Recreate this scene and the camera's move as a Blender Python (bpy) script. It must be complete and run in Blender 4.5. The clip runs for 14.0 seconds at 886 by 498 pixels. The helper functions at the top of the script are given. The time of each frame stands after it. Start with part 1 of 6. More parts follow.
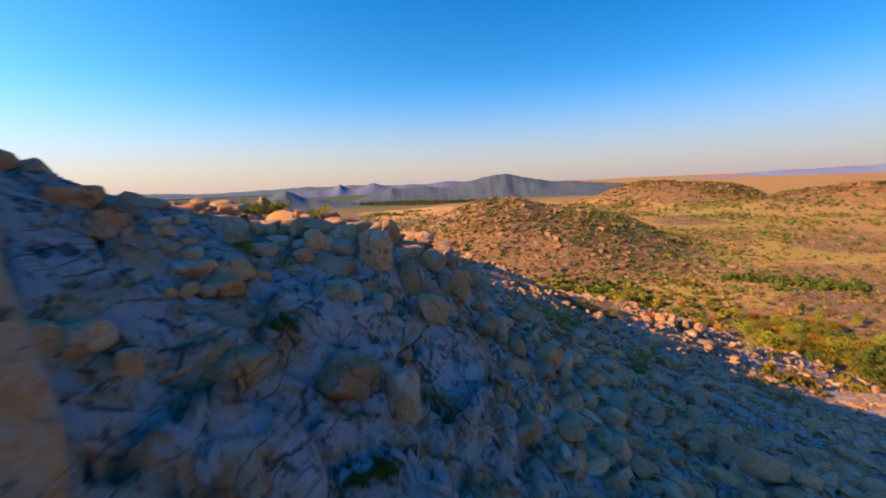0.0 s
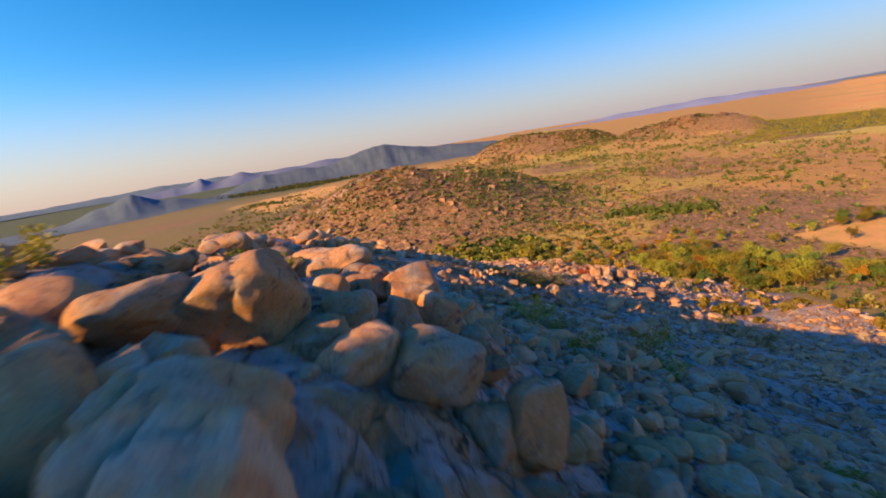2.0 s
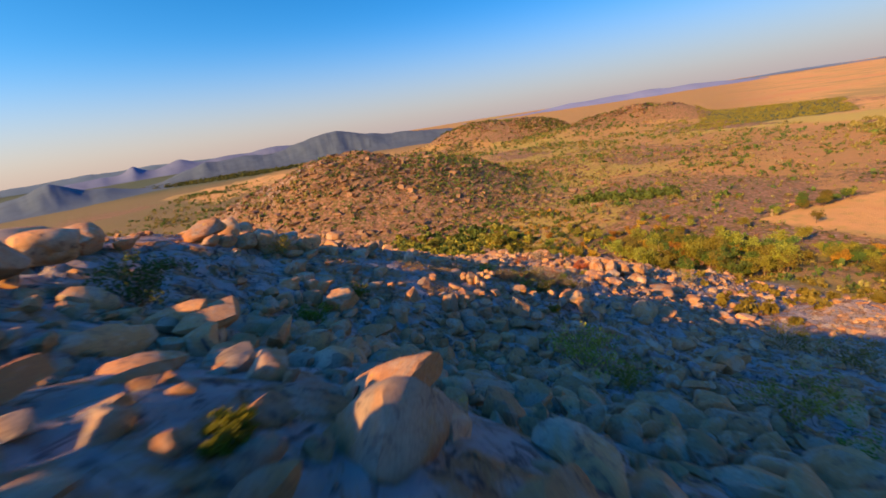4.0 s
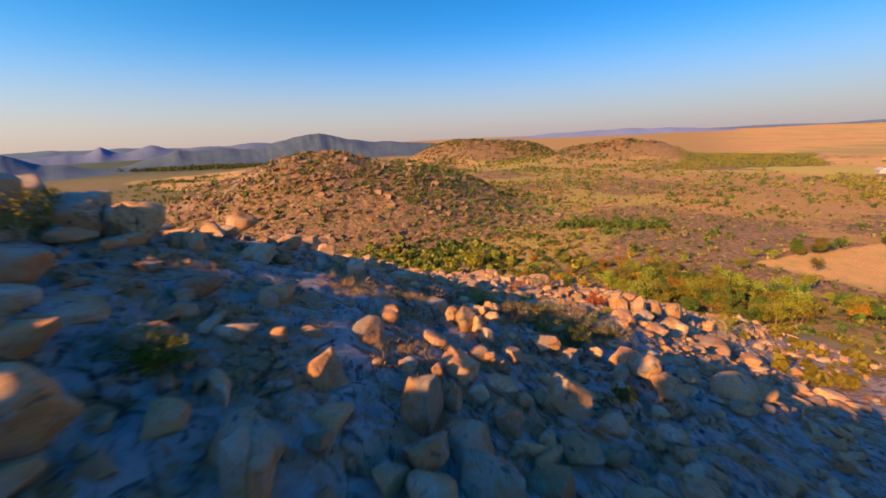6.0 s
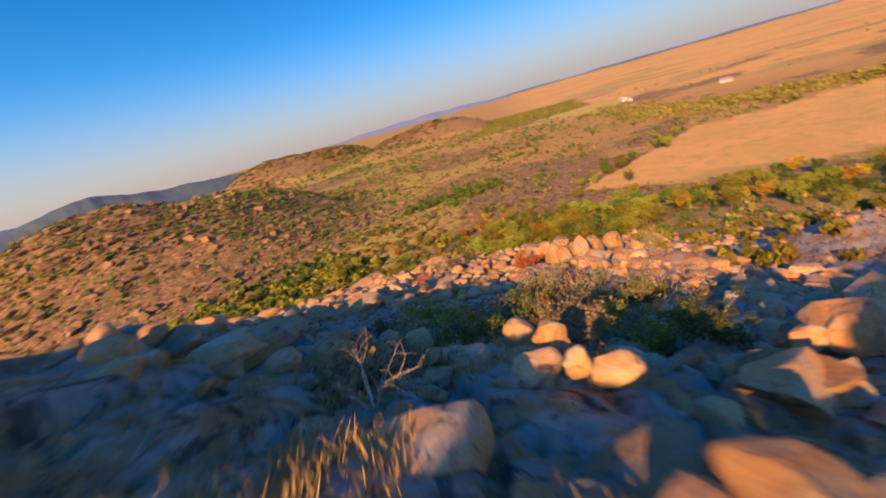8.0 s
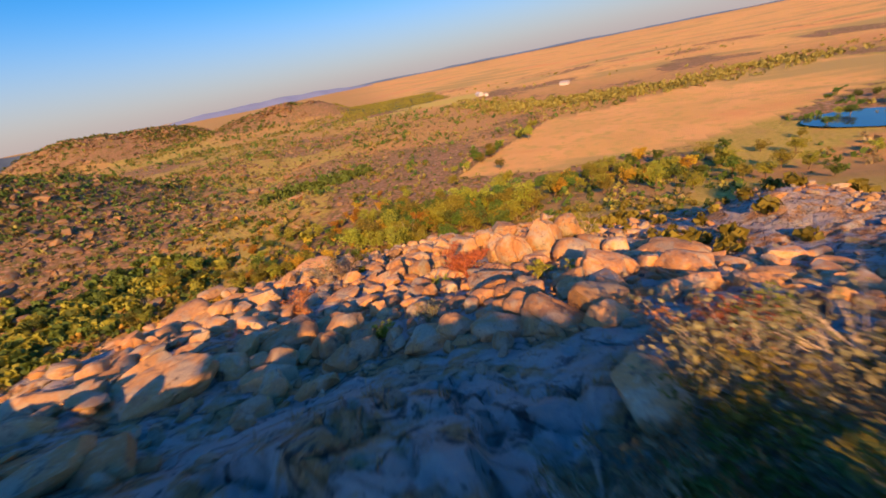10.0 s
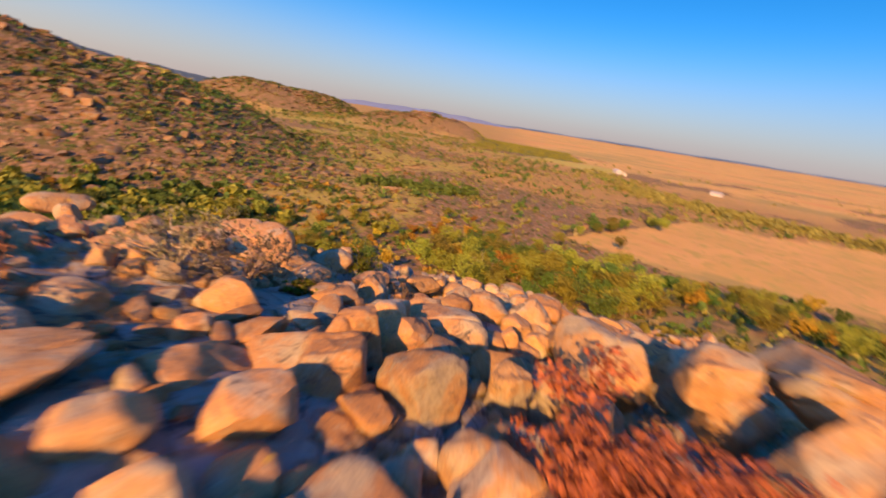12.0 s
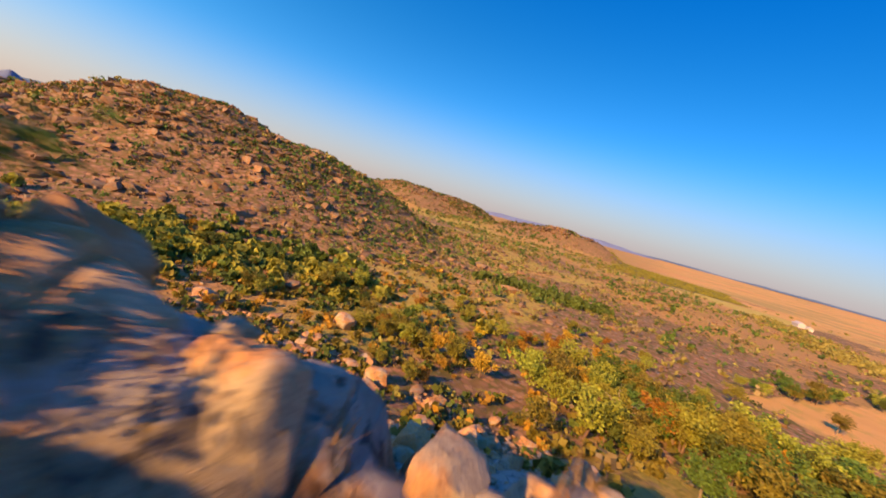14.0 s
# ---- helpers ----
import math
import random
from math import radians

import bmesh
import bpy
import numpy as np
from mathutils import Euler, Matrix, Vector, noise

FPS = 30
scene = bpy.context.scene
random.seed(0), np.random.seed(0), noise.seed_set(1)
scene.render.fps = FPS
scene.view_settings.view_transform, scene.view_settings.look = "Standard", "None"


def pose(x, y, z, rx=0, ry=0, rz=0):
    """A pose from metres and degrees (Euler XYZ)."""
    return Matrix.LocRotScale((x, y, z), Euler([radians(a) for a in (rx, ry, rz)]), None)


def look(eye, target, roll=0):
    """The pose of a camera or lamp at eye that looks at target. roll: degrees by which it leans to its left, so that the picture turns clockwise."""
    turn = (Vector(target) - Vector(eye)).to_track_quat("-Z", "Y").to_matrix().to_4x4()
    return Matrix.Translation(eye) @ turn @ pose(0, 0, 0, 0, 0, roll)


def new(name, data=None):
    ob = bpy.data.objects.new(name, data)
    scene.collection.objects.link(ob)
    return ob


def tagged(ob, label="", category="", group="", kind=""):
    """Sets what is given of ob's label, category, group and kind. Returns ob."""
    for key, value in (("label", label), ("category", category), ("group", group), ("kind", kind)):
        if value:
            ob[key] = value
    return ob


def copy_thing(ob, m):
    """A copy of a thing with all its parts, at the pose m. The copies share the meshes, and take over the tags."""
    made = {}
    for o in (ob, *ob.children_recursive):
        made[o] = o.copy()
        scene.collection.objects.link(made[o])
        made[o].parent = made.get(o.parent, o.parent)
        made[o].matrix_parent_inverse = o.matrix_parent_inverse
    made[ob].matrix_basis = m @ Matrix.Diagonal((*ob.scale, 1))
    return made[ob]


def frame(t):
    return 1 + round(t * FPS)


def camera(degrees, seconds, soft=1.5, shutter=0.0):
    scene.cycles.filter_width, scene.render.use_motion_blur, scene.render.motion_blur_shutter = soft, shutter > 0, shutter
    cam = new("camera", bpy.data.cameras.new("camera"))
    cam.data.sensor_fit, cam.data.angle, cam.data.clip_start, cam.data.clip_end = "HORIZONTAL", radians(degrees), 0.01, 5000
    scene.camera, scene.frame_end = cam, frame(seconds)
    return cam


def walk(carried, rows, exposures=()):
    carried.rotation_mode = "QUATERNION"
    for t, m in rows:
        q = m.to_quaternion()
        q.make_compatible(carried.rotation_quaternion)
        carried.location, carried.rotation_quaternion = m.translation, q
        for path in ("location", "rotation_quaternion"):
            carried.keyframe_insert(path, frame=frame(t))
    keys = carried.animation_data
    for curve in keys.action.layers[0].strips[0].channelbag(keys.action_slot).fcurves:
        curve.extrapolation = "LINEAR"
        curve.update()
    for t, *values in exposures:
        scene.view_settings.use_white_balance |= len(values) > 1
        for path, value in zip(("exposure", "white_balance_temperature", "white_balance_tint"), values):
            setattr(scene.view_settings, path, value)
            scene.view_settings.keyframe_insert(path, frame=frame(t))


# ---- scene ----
cam = camera(94.9, 14.0, 1.7, 0.5)
PATH = [
    (0, (-0.013, 2.933, 54.64), (-0.045, 4.908, 54.325), -2.5),
    (0.5, (-0.881, 6.899, 54.215), (-0.762, 8.866, 53.874), -4.8),
    (1, (-1.459, 10.795, 54.005), (-1.209, 12.743, 53.627), -6.6),
    (1.5, (-1.78, 14.563, 54.01), (-1.411, 16.479, 53.573), -8.2),
    (2, (-1.917, 18.236, 54.04), (-1.454, 20.116, 53.541), -9.5),
    (2.5, (-1.82, 21.957, 53.841), (-1.29, 23.804, 53.287), -10.4),
    (3, (-1.381, 25.718, 53.128), (-0.802, 27.541, 52.543), -10.7),
    (3.2, (-1.241, 27.252, 52.784), (-0.641, 29.066, 52.193), -10.7),
    (5.3, (3.283, 42.23, 47.88), (4.006, 44.013, 47.333), -4.4),
    (5.5, (3.837, 43.797, 47.374), (4.572, 45.577, 46.836), -3.6),
    (6, (5.222, 47.733, 46.144), (5.998, 49.5, 45.621), -2.6),
    (6.5, (6.476, 51.582, 44.89), (7.32, 53.32, 44.375), -3.4),
    (7, (7.677, 55.276, 43.637), (8.643, 56.948, 43.117), -6.1),
    (7.5, (8.863, 58.861, 42.385), (10.02, 60.396, 41.832), -11.1),
    (8, (10.491, 62.556, 41.129), (11.839, 63.899, 40.514), -15.9),
    (8.5, (12.332, 65.741, 40.122), (13.829, 66.877, 39.437), -18.9),
    (8.7, (13.191, 66.882, 39.742), (14.731, 67.94, 39.027), -19.3),
    (10.8, (24.642, 76.343, 35.044), (26.348, 77.031, 34.258), -7.5),
    (11, (26.39, 77.183, 34.188), (28.088, 77.914, 33.425), -5.1),
    (11.5, (30.75, 79.252, 32.156), (32.39, 80.168, 31.467), 2.0),
    (12, (35.254, 81.491, 30.176), (36.766, 82.647, 29.561), 9.1),
    (12.5, (39.621, 84.008, 28.324), (40.958, 85.397, 27.789), 14.6),
    (13, (43.393, 86.63, 26.705), (44.605, 88.157, 26.256), 17.0),
    (13.5, (46.975, 89.828, 24.93), (48.096, 91.45, 24.59), 16.8),
    (14, (49.878, 92.956, 23.409), (50.946, 94.632, 23.183), 15.3),
]
walk(cam, [(t, look(eye, target, roll)) for t, eye, target, roll in PATH], [(0.0, 1.22), (3.0, 1.14), (6.0, 1.08), (11.2, 1.10), (12.5, 1.06), (14.0, 1.18)])

# ---- light ----
SUN_AZ, SUN_EL = -108.0, 25.1   # degrees from +y towards +x, and above the horizon
world = bpy.data.worlds.new("sky")
scene.world = world
world.use_nodes = True
wn, wl = world.node_tree.nodes, world.node_tree.links
wn.clear()
sky = wn.new("ShaderNodeTexSky")
sky.sky_type, sky.sun_disc = "NISHITA", False
sky.sun_elevation, sky.sun_rotation = radians(SUN_EL), radians(SUN_AZ)
sky.altitude, sky.air_density, sky.dust_density, sky.ozone_density = 500, 1.0, 1.1, 4.2
tone = wn.new("ShaderNodeHueSaturation")
tone.inputs["Saturation"].default_value = 1.30
back = wn.new("ShaderNodeBackground")
back.inputs["Strength"].default_value = 0.09
wout = wn.new("ShaderNodeOutputWorld")
tint = wn.new("ShaderNodeMix")
tint.data_type, tint.blend_type = "RGBA", "MULTIPLY"
tint.inputs[0].default_value = 1.0
tint.inputs[7].default_value = (0.93, 0.98, 1.03, 1)
wl.new(sky.outputs["Color"], tint.inputs[6])
wl.new(tint.outputs[2], tone.inputs["Color"])
# evening dust low over the horizon
where = wn.new("ShaderNodeTexCoord")
split = wn.new("ShaderNodeSeparateXYZ")
wl.new(where.outputs["Generated"], split.inputs[0])
dust = wn.new("ShaderNodeMapRange")
dust.interpolation_type = "SMOOTHERSTEP"
dust.inputs["From Min"].default_value, dust.inputs["From Max"].default_value = 0.26, -0.06
dust.inputs["To Max"].default_value = 0.9
wl.new(split.outputs["Z"], dust.inputs["Value"])
veil = wn.new("ShaderNodeMix")
veil.data_type = "RGBA"
wl.new(dust.outputs["Result"], veil.inputs[0])
# the evening sky pales towards the sun and deepens away from it
flat_way = wn.new("ShaderNodeVectorMath")
flat_way.operation = "MULTIPLY"
flat_way.inputs[1].default_value = (1, 1, 0)
wl.new(where.outputs["Generated"], flat_way.inputs[0])
even = wn.new("ShaderNodeVectorMath")
even.operation = "NORMALIZE"
wl.new(flat_way.outputs[0], even.inputs[0])
sunward = wn.new("ShaderNodeVectorMath")
sunward.operation = "DOT_PRODUCT"
sunward.inputs[1].default_value = (math.sin(radians(SUN_AZ)), math.cos(radians(SUN_AZ)), 0)
wl.new(even.outputs[0], sunward.inputs[0])
glow = wn.new("ShaderNodeMapRange")
glow.interpolation_type = "SMOOTHSTEP"
glow.inputs["From Min"].default_value, glow.inputs["From Max"].default_value = -1.15, 0.6
wl.new(sunward.outputs["Value"], glow.inputs["Value"])
gain = wn.new("ShaderNodeMix")
gain.data_type = "RGBA"
gain.inputs[6].default_value, gain.inputs[7].default_value = (0.60, 0.74, 0.80, 1), (1.62, 1.40, 1.24, 1)
wl.new(glow.outputs["Result"], gain.inputs[0])
shaded_sky = wn.new("ShaderNodeMix")
shaded_sky.data_type, shaded_sky.blend_type = "RGBA", "MULTIPLY"
shaded_sky.inputs[0].default_value = 1.0
wl.new(tone.outputs["Color"], shaded_sky.inputs[6])
wl.new(gain.outputs[2], shaded_sky.inputs[7])
# deeper blue overhead
height_up = wn.new("ShaderNodeMapRange")
height_up.interpolation_type = "SMOOTHSTEP"
height_up.inputs["From Min"].default_value, height_up.inputs["From Max"].default_value = 0.30, 0.85
wl.new(split.outputs["Z"], height_up.inputs["Value"])
overhead = wn.new("ShaderNodeMix")
overhead.data_type, overhead.blend_type = "RGBA", "MULTIPLY"
overhead.inputs[7].default_value = (0.60, 0.95, 1.42, 1)
wl.new(height_up.outputs["Result"], overhead.inputs[0])
wl.new(shaded_sky.outputs[2], overhead.inputs[6])
wl.new(overhead.outputs[2], veil.inputs[6])
horizon = wn.new("ShaderNodeMix")
horizon.data_type = "RGBA"
horizon.inputs[6].default_value, horizon.inputs[7].default_value = (2.75, 2.15, 2.15, 1), (3.6, 2.6, 2.15, 1)
wl.new(glow.outputs["Result"], horizon.inputs[0])
wl.new(horizon.outputs[2], veil.inputs[7])
wl.new(veil.outputs[2], back.inputs["Color"])
wl.new(back.outputs["Background"], wout.inputs["Surface"])

sun_data = bpy.data.lights.new("sun", "SUN")
sun_data.energy, sun_data.angle, sun_data.color = 5.0, radians(0.6), (1.0, 0.49, 0.14)
sun = new("sun", sun_data)
toward = Vector((math.sin(radians(SUN_AZ)) * math.cos(radians(SUN_EL)), math.cos(radians(SUN_AZ)) * math.cos(radians(SUN_EL)), math.sin(radians(SUN_EL))))
sun.matrix_world = look(toward * 300 + Vector((0, 60, 0)), Vector((0, 60, 0)))

# ---- materials ----
def node_kit(name):
    m = bpy.data.materials.new(name)
    m.use_nodes = True
    n, l = m.node_tree.nodes, m.node_tree.links
    b = n["Principled BSDF"]
    return m, n, l, b


def noise_node(n, l, vec, scale, detail=6.0, rough=0.6, warp=0.0):
    t = n.new("ShaderNodeTexNoise")
    t.inputs["Scale"].default_value, t.inputs["Detail"].default_value = scale, detail
    t.inputs["Roughness"].default_value, t.inputs["Distortion"].default_value = rough, warp
    l.new(vec, t.inputs["Vector"])
    return t.outputs["Fac"]


def ramp(n, l, fac, a, b):
    """A mask that rises from 0 to 1 while fac goes from a to b."""
    r = n.new("ShaderNodeMapRange")
    r.interpolation_type = "SMOOTHSTEP"
    r.inputs["From Min"].default_value, r.inputs["From Max"].default_value = a, b
    l.new(fac, r.inputs["Value"])
    return r.outputs["Result"]


def mixed(n, l, fac, a, b, mode="MIX"):
    x = n.new("ShaderNodeMix")
    x.data_type, x.blend_type = "RGBA", mode
    for value, slot in ((fac, 0), (a, 6), (b, 7)):
        if isinstance(value, (int, float)):
            x.inputs[slot].default_value = value
        elif isinstance(value, tuple):
            x.inputs[slot].default_value = (*value, 1.0)
        else:
            l.new(value, x.inputs[slot])
    return x.outputs[2]


def calc(n, l, op, a, b):
    x = n.new("ShaderNodeMath")
    x.operation = op
    for value, slot in ((a, 0), (b, 1)):
        if isinstance(value, (int, float)):
            x.inputs[slot].default_value = value
        else:
            l.new(value, x.inputs[slot])
    return x.outputs[0]


def bumped(n, l, b, height, strength, distance):
    u = n.new("ShaderNodeBump")
    u.inputs["Strength"].default_value, u.inputs["Distance"].default_value = strength, distance
    l.new(height, u.inputs["Height"])
    l.new(u.outputs["Normal"], b.inputs["Normal"])


def granite_colour(n, l, pos):
    """Pink granite with grey lichen crusts, dark water stains and small orange lichen."""
    grain = noise_node(n, l, pos, 22.0, 4, 0.7)
    patch = noise_node(n, l, pos, 0.9, 8, 0.62, 0.4)
    broad = noise_node(n, l, pos, 0.16, 4, 0.5)
    spot = noise_node(n, l, pos, 3.1, 5, 0.55)
    stain = noise_node(n, l, pos, 1.9, 9, 0.7, 0.8)
    base = mixed(n, l, ramp(n, l, broad, 0.35, 0.65), (0.395, 0.195, 0.07), (0.43, 0.252, 0.098))
    rust = noise_node(n, l, pos, 1.3, 7, 0.6, 0.6)
    base = mixed(n, l, ramp(n, l, rust, 0.55, 0.70), base, (0.35, 0.178, 0.078))
    base = mixed(n, l, ramp(n, l, patch, 0.47, 0.60), base, (0.345, 0.29, 0.19))
    crumb = noise_node(n, l, pos, 5.2, 9, 0.72, 0.3)
    base = mixed(n, l, calc(n, l, "MULTIPLY", ramp(n, l, crumb, 0.53, 0.62), 0.5), base, (0.41, 0.345, 0.225))
    base = mixed(n, l, calc(n, l, "MULTIPLY", ramp(n, l, crumb, 0.44, 0.37), 0.55), base, (0.115, 0.085, 0.065))
    base = mixed(n, l, ramp(n, l, stain, 0.55, 0.68), base, (0.06, 0.052, 0.048))
    base = mixed(n, l, ramp(n, l, spot, 0.69, 0.74), base, (0.52, 0.34, 0.05))
    base = mixed(n, l, calc(n, l, "MULTIPLY", ramp(n, l, grain, 0.42, 0.60), 0.30), base, (0.12, 0.085, 0.07))
    return base, grain, patch, stain


def granite(name, value=1.0):
    m, n, l, b = node_kit(name)
    pos = n.new("ShaderNodeNewGeometry").outputs["Position"]
    base, grain, patch, stain = granite_colour(n, l, pos)
    info = n.new("ShaderNodeObjectInfo")
    vary = n.new("ShaderNodeHueSaturation")
    l.new(base, vary.inputs["Color"])
    l.new(calc(n, l, "ADD", calc(n, l, "MULTIPLY", info.outputs["Random"], 0.35 * value), 0.82 * value), vary.inputs["Value"])
    geo = n.new("ShaderNodeNewGeometry")
    island = n.new("ShaderNodeHueSaturation")
    l.new(vary.outputs["Color"], island.inputs["Color"])
    l.new(calc(n, l, "ADD", calc(n, l, "MULTIPLY", geo.outputs["Random Per Island"], 0.4), 0.8), island.inputs["Value"])
    l.new(island.outputs["Color"], b.inputs["Base Color"])
    b.inputs["Roughness"].default_value = 0.85
    b.inputs["Specular IOR Level"].default_value = 0.25
    h = calc(n, l, "ADD", calc(n, l, "MULTIPLY", grain, 0.12), calc(n, l, "MULTIPLY", stain, 0.9))
    h = calc(n, l, "ADD", h, calc(n, l, "MULTIPLY", patch, 1.4))
    bumped(n, l, b, h, 0.8, 0.06)
    return m


def ground_material():
    m, n, l, b = node_kit("ground")
    pos = n.new("ShaderNodeNewGeometry").outputs["Position"]
    zone = n.new("ShaderNodeVertexColor")
    zone.layer_name = "zone"
    part_of = n.new("ShaderNodeSeparateColor")
    l.new(zone.outputs["Color"], part_of.inputs["Color"])
    crop = n.new("ShaderNodeVertexColor")
    crop.layer_name = "crop"
    crops = n.new("ShaderNodeSeparateColor")
    l.new(crop.outputs["Color"], crops.inputs["Color"])
    rock, grain, patch, stain = granite_colour(n, l, pos)
    crack = n.new("ShaderNodeTexVoronoi")
    crack.feature = "DISTANCE_TO_EDGE"
    crack.inputs["Scale"].default_value = 0.33
    warp = n.new("ShaderNodeVectorMath")
    warp.operation = "ADD"
    wobble = n.new("ShaderNodeTexNoise")
    wobble.inputs["Scale"].default_value, wobble.inputs["Detail"].default_value = 0.5, 5
    l.new(pos, wobble.inputs["Vector"])
    l.new(pos, warp.inputs[0])
    l.new(wobble.outputs["Color"], warp.inputs[1])
    l.new(warp.outputs[0], crack.inputs["Vector"])
    fine = n.new("ShaderNodeTexVoronoi")
    fine.feature = "DISTANCE_TO_EDGE"
    fine.inputs["Scale"].default_value = 1.0
    along = n.new("ShaderNodeMapping")
    along.inputs["Rotation"].default_value = (0, 0, radians(-28))
    along.inputs["Scale"].default_value = (0.95, 0.42, 0.8)
    l.new(warp.outputs[0], along.inputs["Vector"])
    l.new(along.outputs[0], fine.inputs["Vector"])
    split_ = ramp(n, l, calc(n, l, "ADD", fine.outputs["Distance"], calc(n, l, "MULTIPLY", ramp(n, l, stain, 0.45, 0.6), 0.05)), 0.0, 0.045)
    joint = ramp(n, l, calc(n, l, "ADD", crack.outputs["Distance"], calc(n, l, "MULTIPLY", ramp(n, l, patch, 0.42, 0.56), 0.05)), 0.0, 0.03)
    crust = noise_node(n, l, pos, 0.55, 9, 0.66, 0.5)
    rock = mixed(n, l, calc(n, l, "MULTIPLY", ramp(n, l, crust, 0.44, 0.53), 0.62), rock, (0.36, 0.38, 0.365))
    streak = noise_node(n, l, pos, 1.4, 8, 0.72, 1.2)
    rock = mixed(n, l, calc(n, l, "MULTIPLY", ramp(n, l, streak, 0.54, 0.61), 0.8), rock, (0.055, 0.052, 0.052))
    rock = mixed(n, l, calc(n, l, "ADD", calc(n, l, "MULTIPLY", joint, 0.7), 0.3), (0.045, 0.04, 0.032), rock)
    rock = mixed(n, l, calc(n, l, "MAXIMUM", split_, ramp(n, l, patch, 0.80, 0.60)), (0.07, 0.06, 0.05), rock)
    # dry grassland, soil and scrub
    tuft = noise_node(n, l, pos, 0.9, 8, 0.65)
    broad = noise_node(n, l, pos, 0.035, 7, 0.6, 0.5)
    mid = noise_node(n, l, pos, 0.16, 8, 0.65, 0.3)
    soil = mixed(n, l, ramp(n, l, mid, 0.38, 0.62), (0.41, 0.228, 0.09), (0.34, 0.212, 0.078))
    soil = mixed(n, l, ramp(n, l, tuft, 0.50, 0.72), soil, (0.22, 0.175, 0.06))
    grass = mixed(n, l, ramp(n, l, tuft, 0.38, 0.62), (0.27, 0.25, 0.045), (0.39, 0.31, 0.075))
    green = calc(n, l, "MULTIPLY", ramp(n, l, broad, 0.32, 0.56), part_of.outputs["Green"])
    land = mixed(n, l, green, soil, grass)
    pale = mixed(n, l, ramp(n, l, broad, 0.35, 0.65), (0.60, 0.352, 0.122), (0.52, 0.325, 0.10))
    pale = mixed(n, l, ramp(n, l, mid, 0.49, 0.64), pale, (0.42, 0.315, 0.085))
    strips = n.new("ShaderNodeVectorMath")
    strips.operation = "MULTIPLY"
    strips.inputs[1].default_value = (0.9, 0.35, 1.0)
    l.new(pos, strips.inputs[0])
    fields = noise_node(n, l, strips.outputs[0], 0.011, 7, 0.62, 0.4)
    pale = mixed(n, l, ramp(n, l, fields, 0.52, 0.60), pale, (0.34, 0.27, 0.09))
    pale = mixed(n, l, ramp(n, l, fields, 0.45, 0.38), pale, (0.54, 0.285, 0.10))
    land = mixed(n, l, part_of.outputs["Blue"], land, pale)
    land = mixed(n, l, crops.outputs["Red"], land, (0.42, 0.36, 0.085))
    land = mixed(n, l, crops.outputs["Green"], land, (0.075, 0.105, 0.05))
    land = mixed(n, l, crops.outputs["Blue"], land, (0.52, 0.37, 0.24))
    # fields of small reddish boulders, with dry scrub and painted shade darkening the gaps between them
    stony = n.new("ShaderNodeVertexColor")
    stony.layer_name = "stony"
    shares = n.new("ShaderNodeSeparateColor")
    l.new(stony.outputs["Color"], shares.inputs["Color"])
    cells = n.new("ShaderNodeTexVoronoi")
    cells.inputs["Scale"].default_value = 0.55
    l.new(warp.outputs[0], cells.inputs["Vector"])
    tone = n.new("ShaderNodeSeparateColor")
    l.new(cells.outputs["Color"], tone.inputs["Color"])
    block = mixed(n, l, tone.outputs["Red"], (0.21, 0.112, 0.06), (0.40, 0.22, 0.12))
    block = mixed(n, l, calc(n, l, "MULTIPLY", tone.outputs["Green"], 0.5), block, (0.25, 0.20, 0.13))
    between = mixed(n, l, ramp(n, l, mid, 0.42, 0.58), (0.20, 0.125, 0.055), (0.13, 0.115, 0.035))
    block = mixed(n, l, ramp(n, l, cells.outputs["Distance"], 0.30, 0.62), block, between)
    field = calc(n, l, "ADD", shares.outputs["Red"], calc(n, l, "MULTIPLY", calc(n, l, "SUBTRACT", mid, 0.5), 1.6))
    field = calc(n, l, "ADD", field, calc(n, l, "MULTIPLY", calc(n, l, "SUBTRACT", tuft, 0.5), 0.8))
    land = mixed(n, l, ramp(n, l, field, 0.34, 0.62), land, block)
    # scree mottling where rock shows through the soil
    edge = calc(n, l, "ADD", part_of.outputs["Red"], calc(n, l, "MULTIPLY", calc(n, l, "SUBTRACT", tuft, 0.5), 1.1))
    col = mixed(n, l, ramp(n, l, edge, 0.40, 0.62), land, rock)
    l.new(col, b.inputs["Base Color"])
    b.inputs["Roughness"].default_value = 0.92
    b.inputs["Specular IOR Level"].default_value = 0.15
    h = calc(n, l, "ADD", calc(n, l, "MULTIPLY", patch, 1.3), calc(n, l, "MULTIPLY", stain, 0.9))
    h = calc(n, l, "ADD", h, calc(n, l, "MULTIPLY", joint, 0.8))
    h = calc(n, l, "ADD", h, calc(n, l, "MULTIPLY", split_, 0.6))
    h = calc(n, l, "ADD", h, calc(n, l, "MULTIPLY", grain, 0.12))
    h = calc(n, l, "ADD", h, calc(n, l, "MULTIPLY", tuft, 0.8))
    bumped(n, l, b, h, 0.95, 0.18)
    return m


